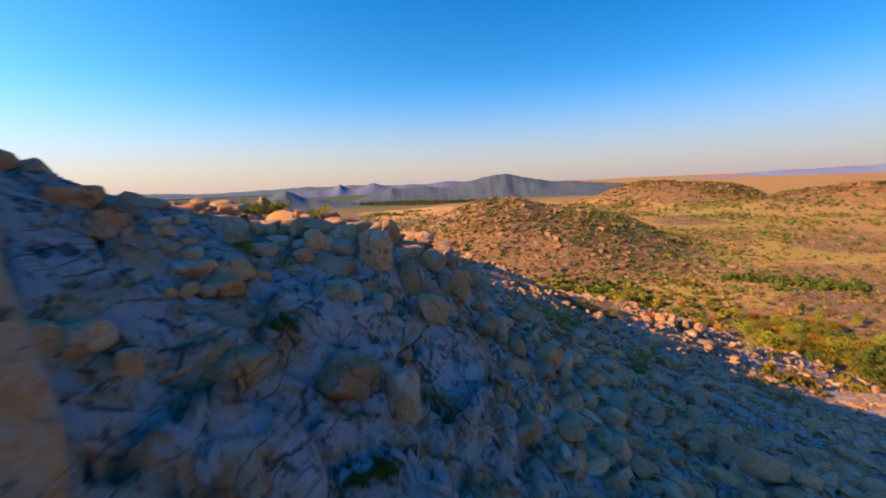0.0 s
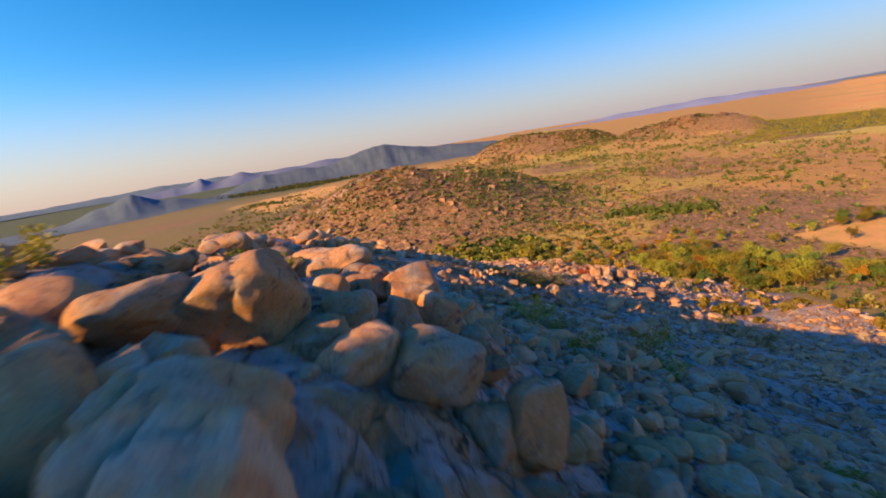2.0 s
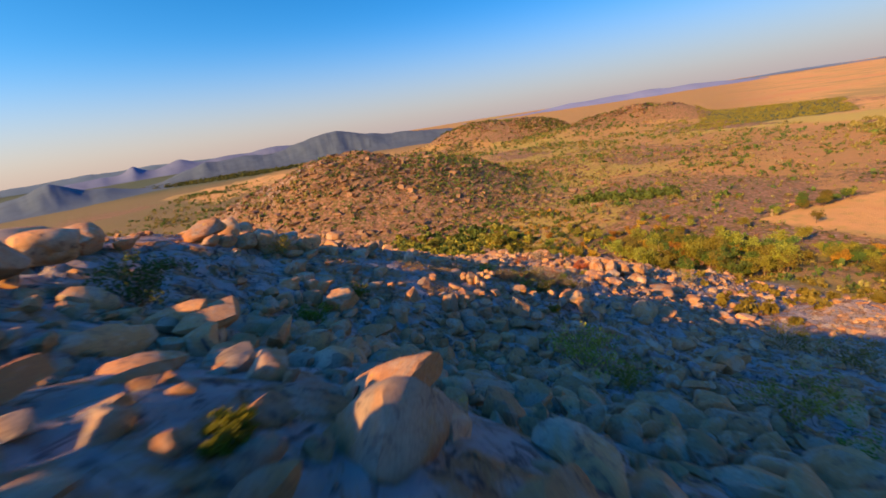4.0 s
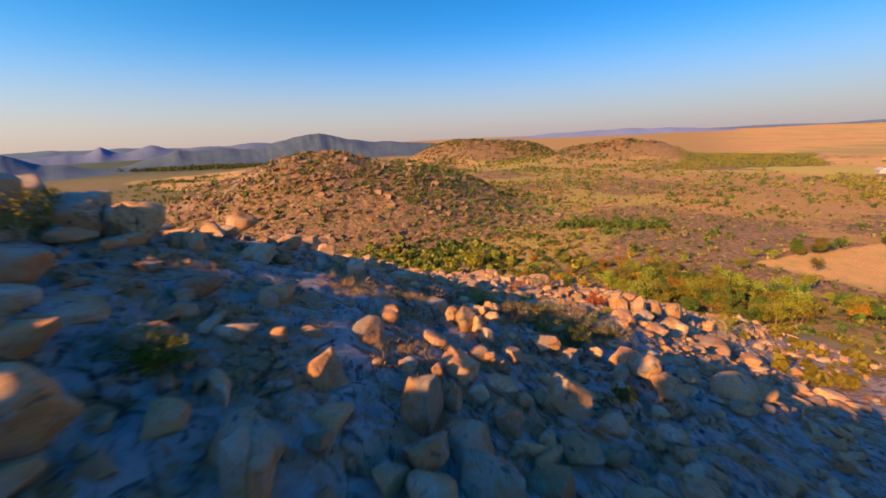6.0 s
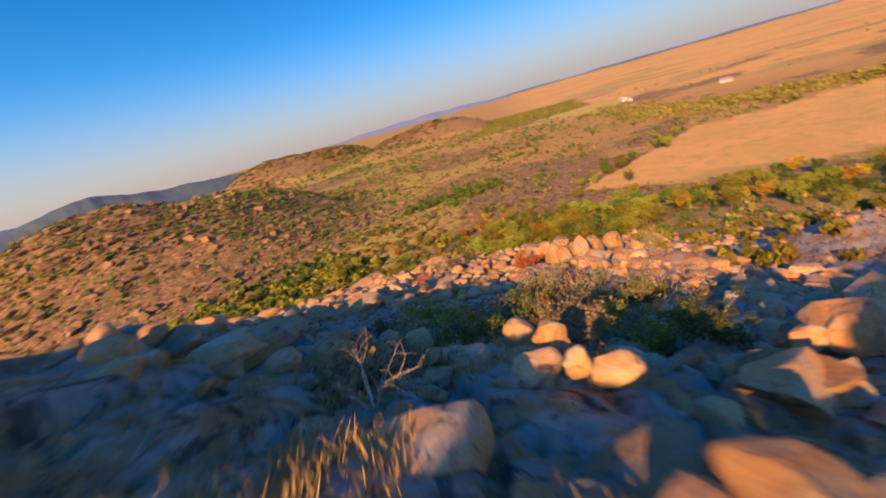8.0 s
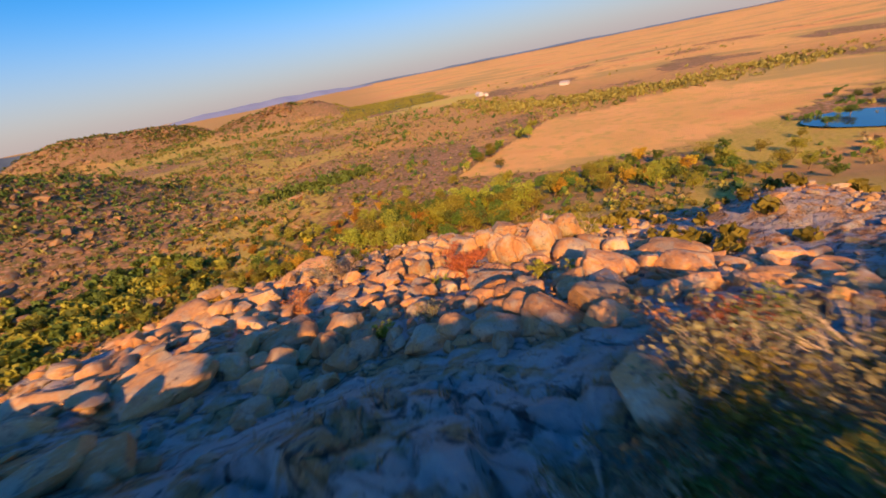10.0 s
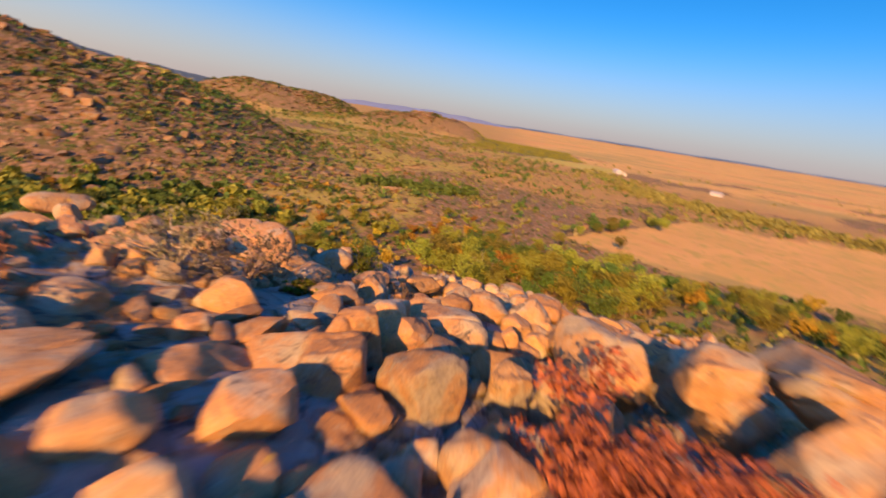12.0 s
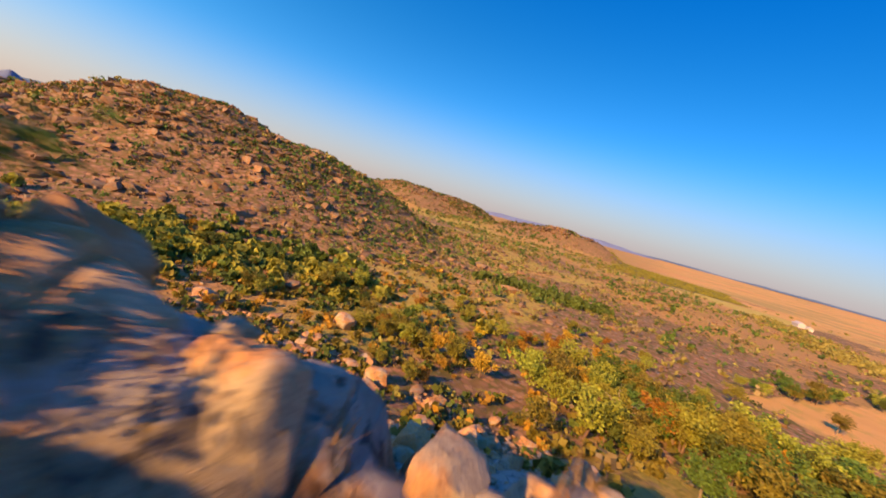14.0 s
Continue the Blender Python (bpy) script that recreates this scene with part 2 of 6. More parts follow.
def plain(name, colour, rough=0.8, spread=0.25, scale=3.0, thin=0.0):
    """A matt surface whose colour varies by noise, by object and by island."""
    m, n, l, b = node_kit(name)
    pos = n.new("ShaderNodeNewGeometry")
    f = noise_node(n, l, pos.outputs["Position"], scale, 6, 0.65)
    info = n.new("ShaderNodeObjectInfo")
    v = calc(n, l, "ADD", calc(n, l, "MULTIPLY", f, spread * 2), 1.0 - spread)
    v = calc(n, l, "MULTIPLY", v, calc(n, l, "ADD", calc(n, l, "MULTIPLY", pos.outputs["Random Per Island"], 0.7), 0.65))
    v = calc(n, l, "MULTIPLY", v, calc(n, l, "ADD", calc(n, l, "MULTIPLY", info.outputs["Random"], 0.7), 0.62))
    hue = n.new("ShaderNodeHueSaturation")
    hue.inputs["Color"].default_value = (*colour, 1)
    l.new(calc(n, l, "ADD", calc(n, l, "MULTIPLY", info.outputs["Random"], 0.07), 0.465), hue.inputs["Hue"])
    l.new(v, hue.inputs["Value"])
    l.new(hue.outputs["Color"], b.inputs["Base Color"])
    b.inputs["Roughness"].default_value = rough
    b.inputs["Specular IOR Level"].default_value = 0.2
    if thin:
        t = n.new("ShaderNodeBsdfTranslucent")
        l.new(hue.outputs["Color"], t.inputs["Color"])
        mix = n.new("ShaderNodeMixShader")
        mix.inputs[0].default_value = thin
        l.new(b.outputs[0], mix.inputs[1])
        l.new(t.outputs[0], mix.inputs[2])
        l.new(mix.outputs[0], n["Material Output"].inputs["Surface"])
    return m


GRANITE = granite("granite")
# same granite mix at a lower value, for stones beyond the ridge
DARK_GRANITE = granite("dark_granite", 0.6)
GROUND = ground_material()
BARK = plain("bark", (0.16, 0.115, 0.08), 0.9, 0.3, 6)
DEADWOOD = plain("dead_wood", (0.36, 0.29, 0.22), 0.9, 0.25, 8)
LEAF_OAK = plain("oak_leaves", (0.25, 0.25, 0.033), 0.7, 0.3, 0.8, 0.25)
LEAF_SCRUB = plain("scrub_leaves", (0.235, 0.215, 0.052), 0.75, 0.3, 0.8, 0.2)
LEAF_DARK = plain("juniper_leaves", (0.085, 0.125, 0.022), 0.7, 0.3, 0.8, 0.2)
LEAF_GOLD = plain("turning_leaves", (0.42, 0.28, 0.03), 0.7, 0.3, 0.8, 0.25)
LEAF_RED = plain("rust_leaves", (0.50, 0.225, 0.075), 0.75, 0.3, 1.5, 0.25)
LEAF_DRY = plain("dry_leaves", (0.22, 0.165, 0.085), 0.85, 0.3, 1.5, 0.2)
LEAF_GREY = plain("grey_leaves", (0.185, 0.165, 0.09), 0.85, 0.3, 1.5, 0.2)
LEAF_BRIGHT = plain("fresh_leaves", (0.15, 0.20, 0.015), 0.7, 0.3, 1.5, 0.3)
STRAW = plain("straw", (0.42, 0.30, 0.12), 0.85, 0.3, 2.0, 0.25)
WATER = node_kit("water")[0]
WATER.node_tree.nodes["Principled BSDF"].inputs["Base Color"].default_value = (0.015, 0.05, 0.10, 1)
WATER.node_tree.nodes["Principled BSDF"].inputs["Roughness"].default_value = 0.08
WHITEWASH = plain("white_paint", (0.42, 0.40, 0.38), 0.6, 0.1, 2)
TINROOF = plain("tin_roof", (0.32, 0.30, 0.29), 0.5, 0.15, 2)
# blue haze of the distance is painted into this base colour
HAZE_HILL = plain("hazy_hill", (0.125, 0.19, 0.255), 0.95, 0.2, 0.01)
# woodland colour shifted to blue: haze over distance is put into it
HAZE_WOOD = plain("hazy_woodland", (0.062, 0.098, 0.125), 0.95, 0.4, 0.03)

# ---- the lie of the land ----
TABLE = np.random.default_rng(7).random((256, 256))


def value_noise(x, y, scale, octaves=4, gain=0.5):
    x, y = np.asarray(x, float) / scale, np.asarray(y, float) / scale
    total, amp, norm = 0.0, 1.0, 0.0
    for k in range(octaves):
        i, j = np.floor(x).astype(int), np.floor(y).astype(int)
        u, v = x - i, y - j
        u, v = u * u * (3 - 2 * u), v * v * (3 - 2 * v)
        a, b = TABLE[i % 256, j % 256], TABLE[(i + 1) % 256, j % 256]
        c, d = TABLE[i % 256, (j + 1) % 256], TABLE[(i + 1) % 256, (j + 1) % 256]
        total = total + amp * ((a + (b - a) * u) * (1 - v) + (c + (d - c) * u) * v - 0.5)
        norm, amp = norm + amp, amp * gain
        x, y = x * 2.03 + 17.3, y * 2.03 + 5.1
    return total / norm


def smooth(a, b, x):
    s = np.clip((np.asarray(x, float) - a) / (b - a), 0, 1)
    return s * s * (3 - 2 * s)


# Heights of the granite ridge: cross sections from south to north, each read from west to east.
ACROSS = np.array([-60, -25, -9, -1, 8, 20, 34, 52, 75, 105.0])
ALONG = np.array([-15, 8, 20, 34, 50, 66, 82, 100, 125, 160.0])
# unseen western heights are set for shade: the south-west raised to block the sun
SECTIONS = np.array([
    (62.0, 70.0, 57.0, 49.5, 42.3, 36.1, 29.9, 21.5, 12.1, 5.9),
    (64.0, 72.0, 52.2, 44.5, 42.1, 38.0, 31.2, 23.7, 13.8, 4.4),
    (50.0, 57.2, 52.8, 49.4, 42.5, 38.2, 31.9, 24.8, 14.2, 4.0),
    (41.0, 50.0, 52.6, 49.6, 42.6, 35.3, 31.1, 24.4, 15.6, 3.6),
    (40.0, 47.0, 48.4, 43.7, 39.0, 34.6, 28.8, 22.5, 15.8, 3.2),
    (37.0, 45.0, 46.9, 43.6, 40.3, 34.0, 29.9, 21.0, 14.0, 5.5),
    (30.0, 36.0, 38.0, 38.6, 37.3, 32.8, 27.5, 22.8, 13.4, 5.0),
    (22.0, 26.0, 28.0, 29.0, 29.5, 28.0, 25.2, 20.0, 8.0, 0.0),
    (18.0, 20.0, 20.0, 18.5, 16.5, 13.0, 9.0, 5.0, 1.0, -1.5),
    (4.0, 4.0, 4.0, 3.5, 3.0, 2.2, 1.0, -0.5, -1.2, -1.9),
])


def spline_weights(knots, x):
    count, h = len(knots), np.diff(knots)
    x = np.clip(x, knots[0], knots[-1])
    i = np.clip(np.searchsorted(knots, x) - 1, 0, count - 2)
    slope = np.zeros((count, count))
    slope[0, :2], slope[-1, -2:] = (-1 / h[0], 1 / h[0]), (-1 / h[-1], 1 / h[-1])
    for k in range(1, count - 1):
        a, b = h[k - 1], h[k]
        slope[k, k - 1], slope[k, k], slope[k, k + 1] = -b / (a * (a + b)), (b - a) / (a * b), a / (b * (a + b))
    s, one = (x - knots[i]) / h[i], np.eye(count)
    return ((2 * s**3 - 3 * s**2 + 1)[:, None] * one[i] + ((s**3 - 2 * s**2 + s) * h[i])[:, None] * slope[i]
            + (3 * s**2 - 2 * s**3)[:, None] * one[i + 1] + ((s**3 - s**2) * h[i])[:, None] * slope[i + 1])


def blocks(x, y, wide, deep, turn, shift):
    """Jointed bedrock: a height and a joint mask for each place, from cells that are stretched along the joints."""
    c, s = math.cos(radians(turn)), math.sin(radians(turn))
    u, v = (x * c + y * s) / wide + shift, (y * c - x * s) / deep
    i0, j0 = np.floor(u).astype(int), np.floor(v).astype(int)
    first, second, up = np.full(len(x), 9.0), np.full(len(x), 9.0), np.zeros(len(x))
    for di in (-1, 0, 1):
        for dj in (-1, 0, 1):
            i, j = i0 + di, j0 + dj
            du, dv = u - i - TABLE[i % 256, j % 256], v - j - TABLE[(i + 91) % 256, (j + 37) % 256]
            d = np.hypot(du, dv)
            lift = TABLE[(i + 11) % 256, (j + 200) % 256] - 0.5 + 0.5 * du * (TABLE[(i + 61) % 256, (j + 5) % 256] - 0.5) + 0.5 * dv * (TABLE[(i + 7) % 256, (j + 77) % 256] - 0.5)
            nearer = d < first
            second = np.where(nearer, first, np.minimum(second, d))
            up = np.where(nearer, lift, up)
            first = np.where(nearer, d, first)
    return up, 1 - smooth(0.01, 0.11, second - first)


# Hills of the plain: x, y, height, spread across the view and along it.
HILLS = (
    (60, 343, 33.5, 72, 72), (0, 352, 22, 48, 48), (116, 335, 25, 44, 46), (40, 330, 33, 40, 44),
    (451, 871, 42, 85, 80), (529, 811, 35, 60, 60), (600, 600, 33, 40, 40), (648, 566, 27, 34, 38), (562, 640, 24, 44, 44), (560, 640, 14, 120, 70), (395, 905, 30, 60, 60),
    (280, 240, 5, 60, 35), (215, 330, 7, 60, 40), (120, 190, 3, 35, 20),
)


# Swells and hollows of the ridge: x, y, height, spread.
# several are shaped to let sun through or keep a patch in shade
SWELLS = (
    (-7, 36.5, -1.3, 4, 5), (-12, 60, -0.6, 6, 6), (2.2, 25.5, -1.1, 2.2, 4), (44, 92.3, -1.4, 3.2, 2.6), (48.5, 92, -0.7, 2, 2.5),
    (6.5, 77.5, 0.3, 4, 4), (11.3, 36, 0.8, 4, 5), (11, 23.5, 0.7, 4, 3), (15.5, 54.5, -0.4, 4, 3), (-2.5, 22.0, 0.8, 2.0, 2.2), (27, 54, -1.1, 6, 7), (38, 62.5, -2.2, 9, 6.5), (24.5, 81.5, -0.9, 4.5, 3.5), (28.5, 84, -0.5, 3, 2.5), (48.9, 94.5, -1.3, 1.5, 1.1), (45.6, 94.0, -0.9, 1.8, 1.5), (66, 59, 3.6, 8, 7), (57, 52, 1.2, 7, 6), (72, 83, 1.5, 7, 6), (64, 104, 4.0, 8, 8), (17.5, 46, 0.9, 3.5, 4),
)


def height(x, y):
    x, y = np.atleast_1d(np.asarray(x, float)), np.atleast_1d(np.asarray(y, float))
    far = np.hypot(x, y)
    z = -2.0 + 1.6 * value_noise(x, y, 60, 3) + 36 * smooth(900, 5200, far) ** 1.2
    z = z + (2.5 + 6 * smooth(200, 700, far)) * value_noise(x + 900, y, 240, 3) * smooth(90, 300, far)
    swell = 0.0
    for hx, hy, up, sx, sy in HILLS:
        bell = np.exp(-0.5 * (((x - hx) / sx) ** 2 + ((y - hy) / sy) ** 2) ** 1.35)
        swell = swell + np.maximum(up * bell + up * 0.30 * bell ** 0.7 * value_noise(x + hx, y, sx * 0.5, 5), 0) ** 3
    z = z + np.cbrt(swell)
    flat, pieces = len(x), []
    for s in range(0, flat, 20000):
        wy, wx = spline_weights(ALONG, y[s:s + 20000]), spline_weights(ACROSS, x[s:s + 20000])
        pieces.append(np.einsum("nj,ji,ni->n", wy, SECTIONS, wx))
    top = np.concatenate(pieces)
    for sx_, sy_, up, wx_, wy_ in SWELLS:
        top = top + up * np.exp(-((x - sx_) / wx_) ** 2 - ((y - sy_) / wy_) ** 2)
    brink, side = 0.75 * (x - 51) + 0.66 * (y - 95.6), 0.66 * (x - 51) - 0.75 * (y - 95.6)
    top = top - 5.5 * smooth(0.0, 4.5, brink) * (1 - 0.75 * smooth(6, 26, brink)) * np.exp(-(side / 9) ** 2)
    keep = (1 - smooth(0, 130, -60 - x)) * (1 - smooth(0, 50, x - 105)) * (1 - smooth(0, 120, -15 - y)) * (1 - smooth(0, 45, y - 160))
    z = z + keep * (top - z)
    near = keep * smooth(2, 12, top)
    z = z + near * (0.8 * value_noise(x, y, 5.5, 3) + 0.15 * value_noise(x + 40, y, 1.3, 2))
    at = np.where(near > 0.02)[0]
    if len(at):
        bx, by = x[at] + 0.5 * value_noise(x[at], y[at], 1.7, 2), y[at] + 0.5 * value_noise(x[at] + 33, y[at], 1.7, 2)
        rough = (0.25 + 0.75 * smooth(-0.12, 0.10, value_noise(bx + 500, by, 14, 3))) * (1 - 0.70 * np.exp(-(((bx - 7) / 9) ** 2 + ((by - 58) / 11) ** 2)))
        rough = rough * (1 - 0.65 * np.exp(-(((bx - 62) / 13) ** 2 + ((by - 65) / 13) ** 2)))
        rough = np.maximum(rough, 1.5 * np.exp(-(((bx + 3) / 7) ** 4 + ((by - 13) / 9) ** 4)))
        up1, gap1 = blocks(bx, by, 3.2, 1.9, 24, 0.0)
        up2, gap2 = blocks(bx, by, 1.3, 0.95, 31, 40.3)
        z[at] += near[at] * rough * (0.75 * up1 - 0.40 * gap1 + 0.32 * up2 - 0.17 * gap2)
    return z


def ground_at(x, y):
    return float(height([x], [y])[0])


def stepped(a, b, fine, out, grow):
    """Coordinates at an even step from a to b that widen outwards to +-out."""
    mid, up, down = list(np.arange(a, b, fine)), [], []
    x, s = b, fine
    while x < out:
        up.append(x)
        s *= grow
        x += s
    x, s = a, fine
    while x > -out:
        s *= grow
        x -= s
        down.append(x)
    return np.array(down[::-1] + mid + up)


def inside(x, y, corners):
    """A soft mask of a polygon."""
    hit = np.zeros(np.shape(x), bool)
    for (x0, y0), (x1, y1) in zip(corners, corners[1:] + corners[:1]):
        if y0 != y1:
            hit ^= ((y0 > y) != (y1 > y)) & (x < (x1 - x0) * (y - y0) / (y1 - y0) + x0)
    return hit.astype(float)


FIELD = [(163, 131), (278, 112), (300, 78), (400, -40), (330, -90), (215, 14), (176, 60), (164, 92)]
LEFT_FIELD = [(-215, 930), (-80, 610), (20, 840), (10, 1010), (-60, 1060)]
STRIP = [(424, 372), (480, 300), (500, 225), (590, 235), (540, 340), (470, 395)]
PLANTATION = [(455, 400), (590, 290), (830, 417), (750, 610), (560, 450)]
GREEN_BAND = [(-900, 2600), (-330, 1300), (-60, 1150), (120, 1250), (-80, 1480), (-500, 1900)]

gx, gy = stepped(-13, 56, 0.24, 4900, 1.05), stepped(8, 102, 0.24, 4900, 1.05)
X, Y = np.meshgrid(gx, gy)
fx, fy = X.ravel(), Y.ravel()
fz = height(fx, fy)
nx_, ny_ = len(gx), len(gy)
corner = (np.arange(ny_ - 1)[:, None] * nx_ + np.arange(nx_ - 1)[None, :]).ravel()
mesh = bpy.data.meshes.new("ground")
mesh.from_pydata(np.stack([fx, fy, fz], 1).tolist(), [], np.stack([corner, corner + 1, corner + nx_ + 1, corner + nx_], 1).tolist())
mesh.polygons.foreach_set("use_smooth", np.ones(len(mesh.polygons), bool))
wob = 18 * value_noise(fx, fy, 30, 3)
far = np.hypot(fx, fy)
onridge = (1 - smooth(5, 11, -fz + 14 + 6 * value_noise(fx, fy, 14, 3))) * (1 - smooth(95, 118, fy + wob)) * (1 - smooth(82, 100, fx + 0.6 * wob)) * smooth(-140, -60, fx) * smooth(-120, -40, fy)
hillrock = np.exp(-0.5 * (((fx - 56) / 62) ** 2 + ((fy - 320) / 66) ** 2))
outcrop = np.clip(2.4 * value_noise(fx, fy, 70, 4) + 0.10, 0, 0.45) * (1 - inside(fx, fy, FIELD)) * smooth(90, 160, far) * (1 - smooth(600, 1200, far))
farrock = sum(np.exp(-0.5 * (((fx - a) / b) ** 2 + ((fy - c) / d) ** 2)) for a, c, b, d in ((451, 871, 75, 70), (529, 811, 55, 55), (607, 600, 38, 36), (648, 566, 30, 32), (562, 640, 38, 36)))
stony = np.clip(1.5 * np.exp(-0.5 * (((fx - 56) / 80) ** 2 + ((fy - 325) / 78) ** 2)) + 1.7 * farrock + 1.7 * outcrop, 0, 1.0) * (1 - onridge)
rockmask = np.clip(onridge + 0.35 * hillrock + 0.12 * farrock + 0.8 * outcrop, 0, 1)
pale_field = np.clip(inside(fx + 0.1 * wob, fy, FIELD) + inside(fx, fy, LEFT_FIELD) + smooth(0.92, 1.08, np.arctan2(fx, fy)) * smooth(380, 620, fx), 0, 1)
greenness = np.clip(0.18 + smooth(0, 60, 170 - np.abs(fx - 0.55 * fy - 45) * 2.2) + 0.95 * inside(fx, fy, [(60, 150), (110, 90), (150, 30), (240, -60), (420, -120), (420, -60), (220, 20), (175, 60), (150, 140), (120, 190)]), 0, 1)
greenness = np.clip(greenness * (1 - 0.8 * hillrock) + 0.25 * smooth(260, 420, far) * (1 - smooth(0.9, 1.05, np.arctan2(fx, fy))) + 0.6 * inside(fx, fy, GREEN_BAND), 0, 1)
farwood = smooth(1150, 1300, fy) * smooth(6, 16, fz - 36 * smooth(900, 5200, far) ** 1.2)
dirt = inside(fx + 0.15 * wob, fy, [(90, 150), (100, 152), (106, 147), (99, 134), (92, 133), (95, 142)])
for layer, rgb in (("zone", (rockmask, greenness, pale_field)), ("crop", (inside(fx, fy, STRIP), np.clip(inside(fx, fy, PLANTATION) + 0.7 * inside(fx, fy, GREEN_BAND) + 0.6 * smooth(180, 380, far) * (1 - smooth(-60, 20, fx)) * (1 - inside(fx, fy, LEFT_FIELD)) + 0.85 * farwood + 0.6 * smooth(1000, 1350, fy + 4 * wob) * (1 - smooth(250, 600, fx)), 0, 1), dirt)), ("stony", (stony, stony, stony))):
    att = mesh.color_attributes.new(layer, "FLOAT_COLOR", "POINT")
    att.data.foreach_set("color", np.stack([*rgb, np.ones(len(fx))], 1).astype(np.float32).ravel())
mesh.materials.append(GROUND)
tagged(new("ground", mesh), "granite ridge above a dry grass and scrub plain", "ground", kind="structure")

# ---- boulders ----
LINE = np.array([(0, 3, 54.6), (-1.9, 18, 54), (-1.2, 27, 52.7), (1.2, 35, 50.3), (3.3, 42, 47.9), (6.5, 51.6, 44.9), (8.9, 58.9, 42.4),
                 (12.3, 65.7, 40.1), (18.5, 71.6, 37.4), (24.6, 76.3, 35), (35.3, 81.5, 30.2), (43.4, 86.6, 26.7), (50, 93, 23.4), (55, 98.5, 21)])


def clearance(x, y):
    """How far a place lies from the line that is kept open above the rocks, and that line's height there."""
    best = np.full(len(x), 1e9)
    up = np.zeros(len(x))
    for a, b in zip(LINE[:-1], LINE[1:]):
        d = b[:2] - a[:2]
        s = np.clip(((x - a[0]) * d[0] + (y - a[1]) * d[1]) / (d @ d), 0, 1)
        far_ = np.hypot(x - a[0] - s * d[0], y - a[1] - s * d[1])
        up = np.where(far_ < best, a[2] + s * (b[2] - a[2]), up)
        best = np.minimum(best, far_)
    return best, up


BALLS = {}


def ball(level):
    """The vertices and faces of a unit icosphere."""
    if level not in BALLS:
        bm = bmesh.new()
        bmesh.ops.create_icosphere(bm, subdivisions=level, radius=1)
        bm.verts.ensure_lookup_table()
        BALLS[level] = (np.array([v.co[:] for v in bm.verts]), np.array([[v.index for v in f.verts] for f in bm.faces]))
        bm.free()
    return BALLS[level]


def stone_shape(seed, level, blocky=0.5, cracks=0):
    """A weathered stone inside the cube from -1 to 1: rounded block, sheared faces, lumps, pits and open joints."""
    rng = np.random.default_rng(seed)
    v, faces = ball(level)
    p = 2.3 + 3.2 * blocky + rng.uniform(0, 0.6)
    v = v * (np.abs(v) ** p).sum(1, keepdims=True) ** (-1 / p)
    spin = Euler([rng.uniform(-0.35, 0.35) * (1 - 0.5 * blocky) for _ in range(3)]).to_matrix()
    v = v @ np.array(spin)
    small = level < 4
    for _ in range(int(7 + 8 * blocky)):
        n = rng.normal(size=3) * (1, 1, 0.8)
        n /= np.linalg.norm(n)
        over = np.maximum(v @ n - (rng.uniform(0.50, 0.88) if small else rng.uniform(0.66, 0.98)), 0)
        v = v - (0.96 if small else 0.86) * over[:, None] * n
    shift = rng.uniform(-50, 50, 3)
    lump = np.zeros(len(v))
    for f, a in ((0.9, 0.16), (2.2, 0.06), (5.0, 0.022)):
        lump += a * np.array([noise.noise(Vector(q)) for q in (v * f + shift)])
    if level >= 4:
        lump += 0.012 * np.array([noise.noise(Vector(q)) for q in (v * 13 + shift)])
        lump += 0.006 * np.array([noise.noise(Vector(q)) for q in (v * 31 + shift)])
        for k in range(cracks):
            n = rng.normal(size=3) * (1, 1, 0.55)
            n /= np.linalg.norm(n)
            bend = 0.16 * np.array([noise.noise(Vector(q)) for q in (v * 1.4 - shift * (k + 1))])
            side = v @ n + bend - rng.uniform(-0.45, 0.45)
            lump -= 0.075 * np.exp(-(side / 0.028) ** 2) + 0.03 * np.exp(-(side / 0.10) ** 2) + rng.uniform(0, 0.035) * (side > 0)
    v = v * (1 + lump)[:, None]
    low, high = v.min(0), v.max(0)
    return (v - (low + high) / 2) / (high - low) * 2, faces


def mesh_from(name, verts, faces, material, smooth_faces=True, crease=0):
    me = bpy.data.meshes.new(name)
    me.from_pydata(np.asarray(verts).tolist(), [], np.asarray(faces).tolist())
    if smooth_faces:
        me.polygons.foreach_set("use_smooth", np.ones(len(me.polygons), bool))
    if crease:
        me.set_sharp_from_angle(angle=radians(crease))
    me.materials.append(material)
    return me


BOULDERS, OUTLYING = [], []


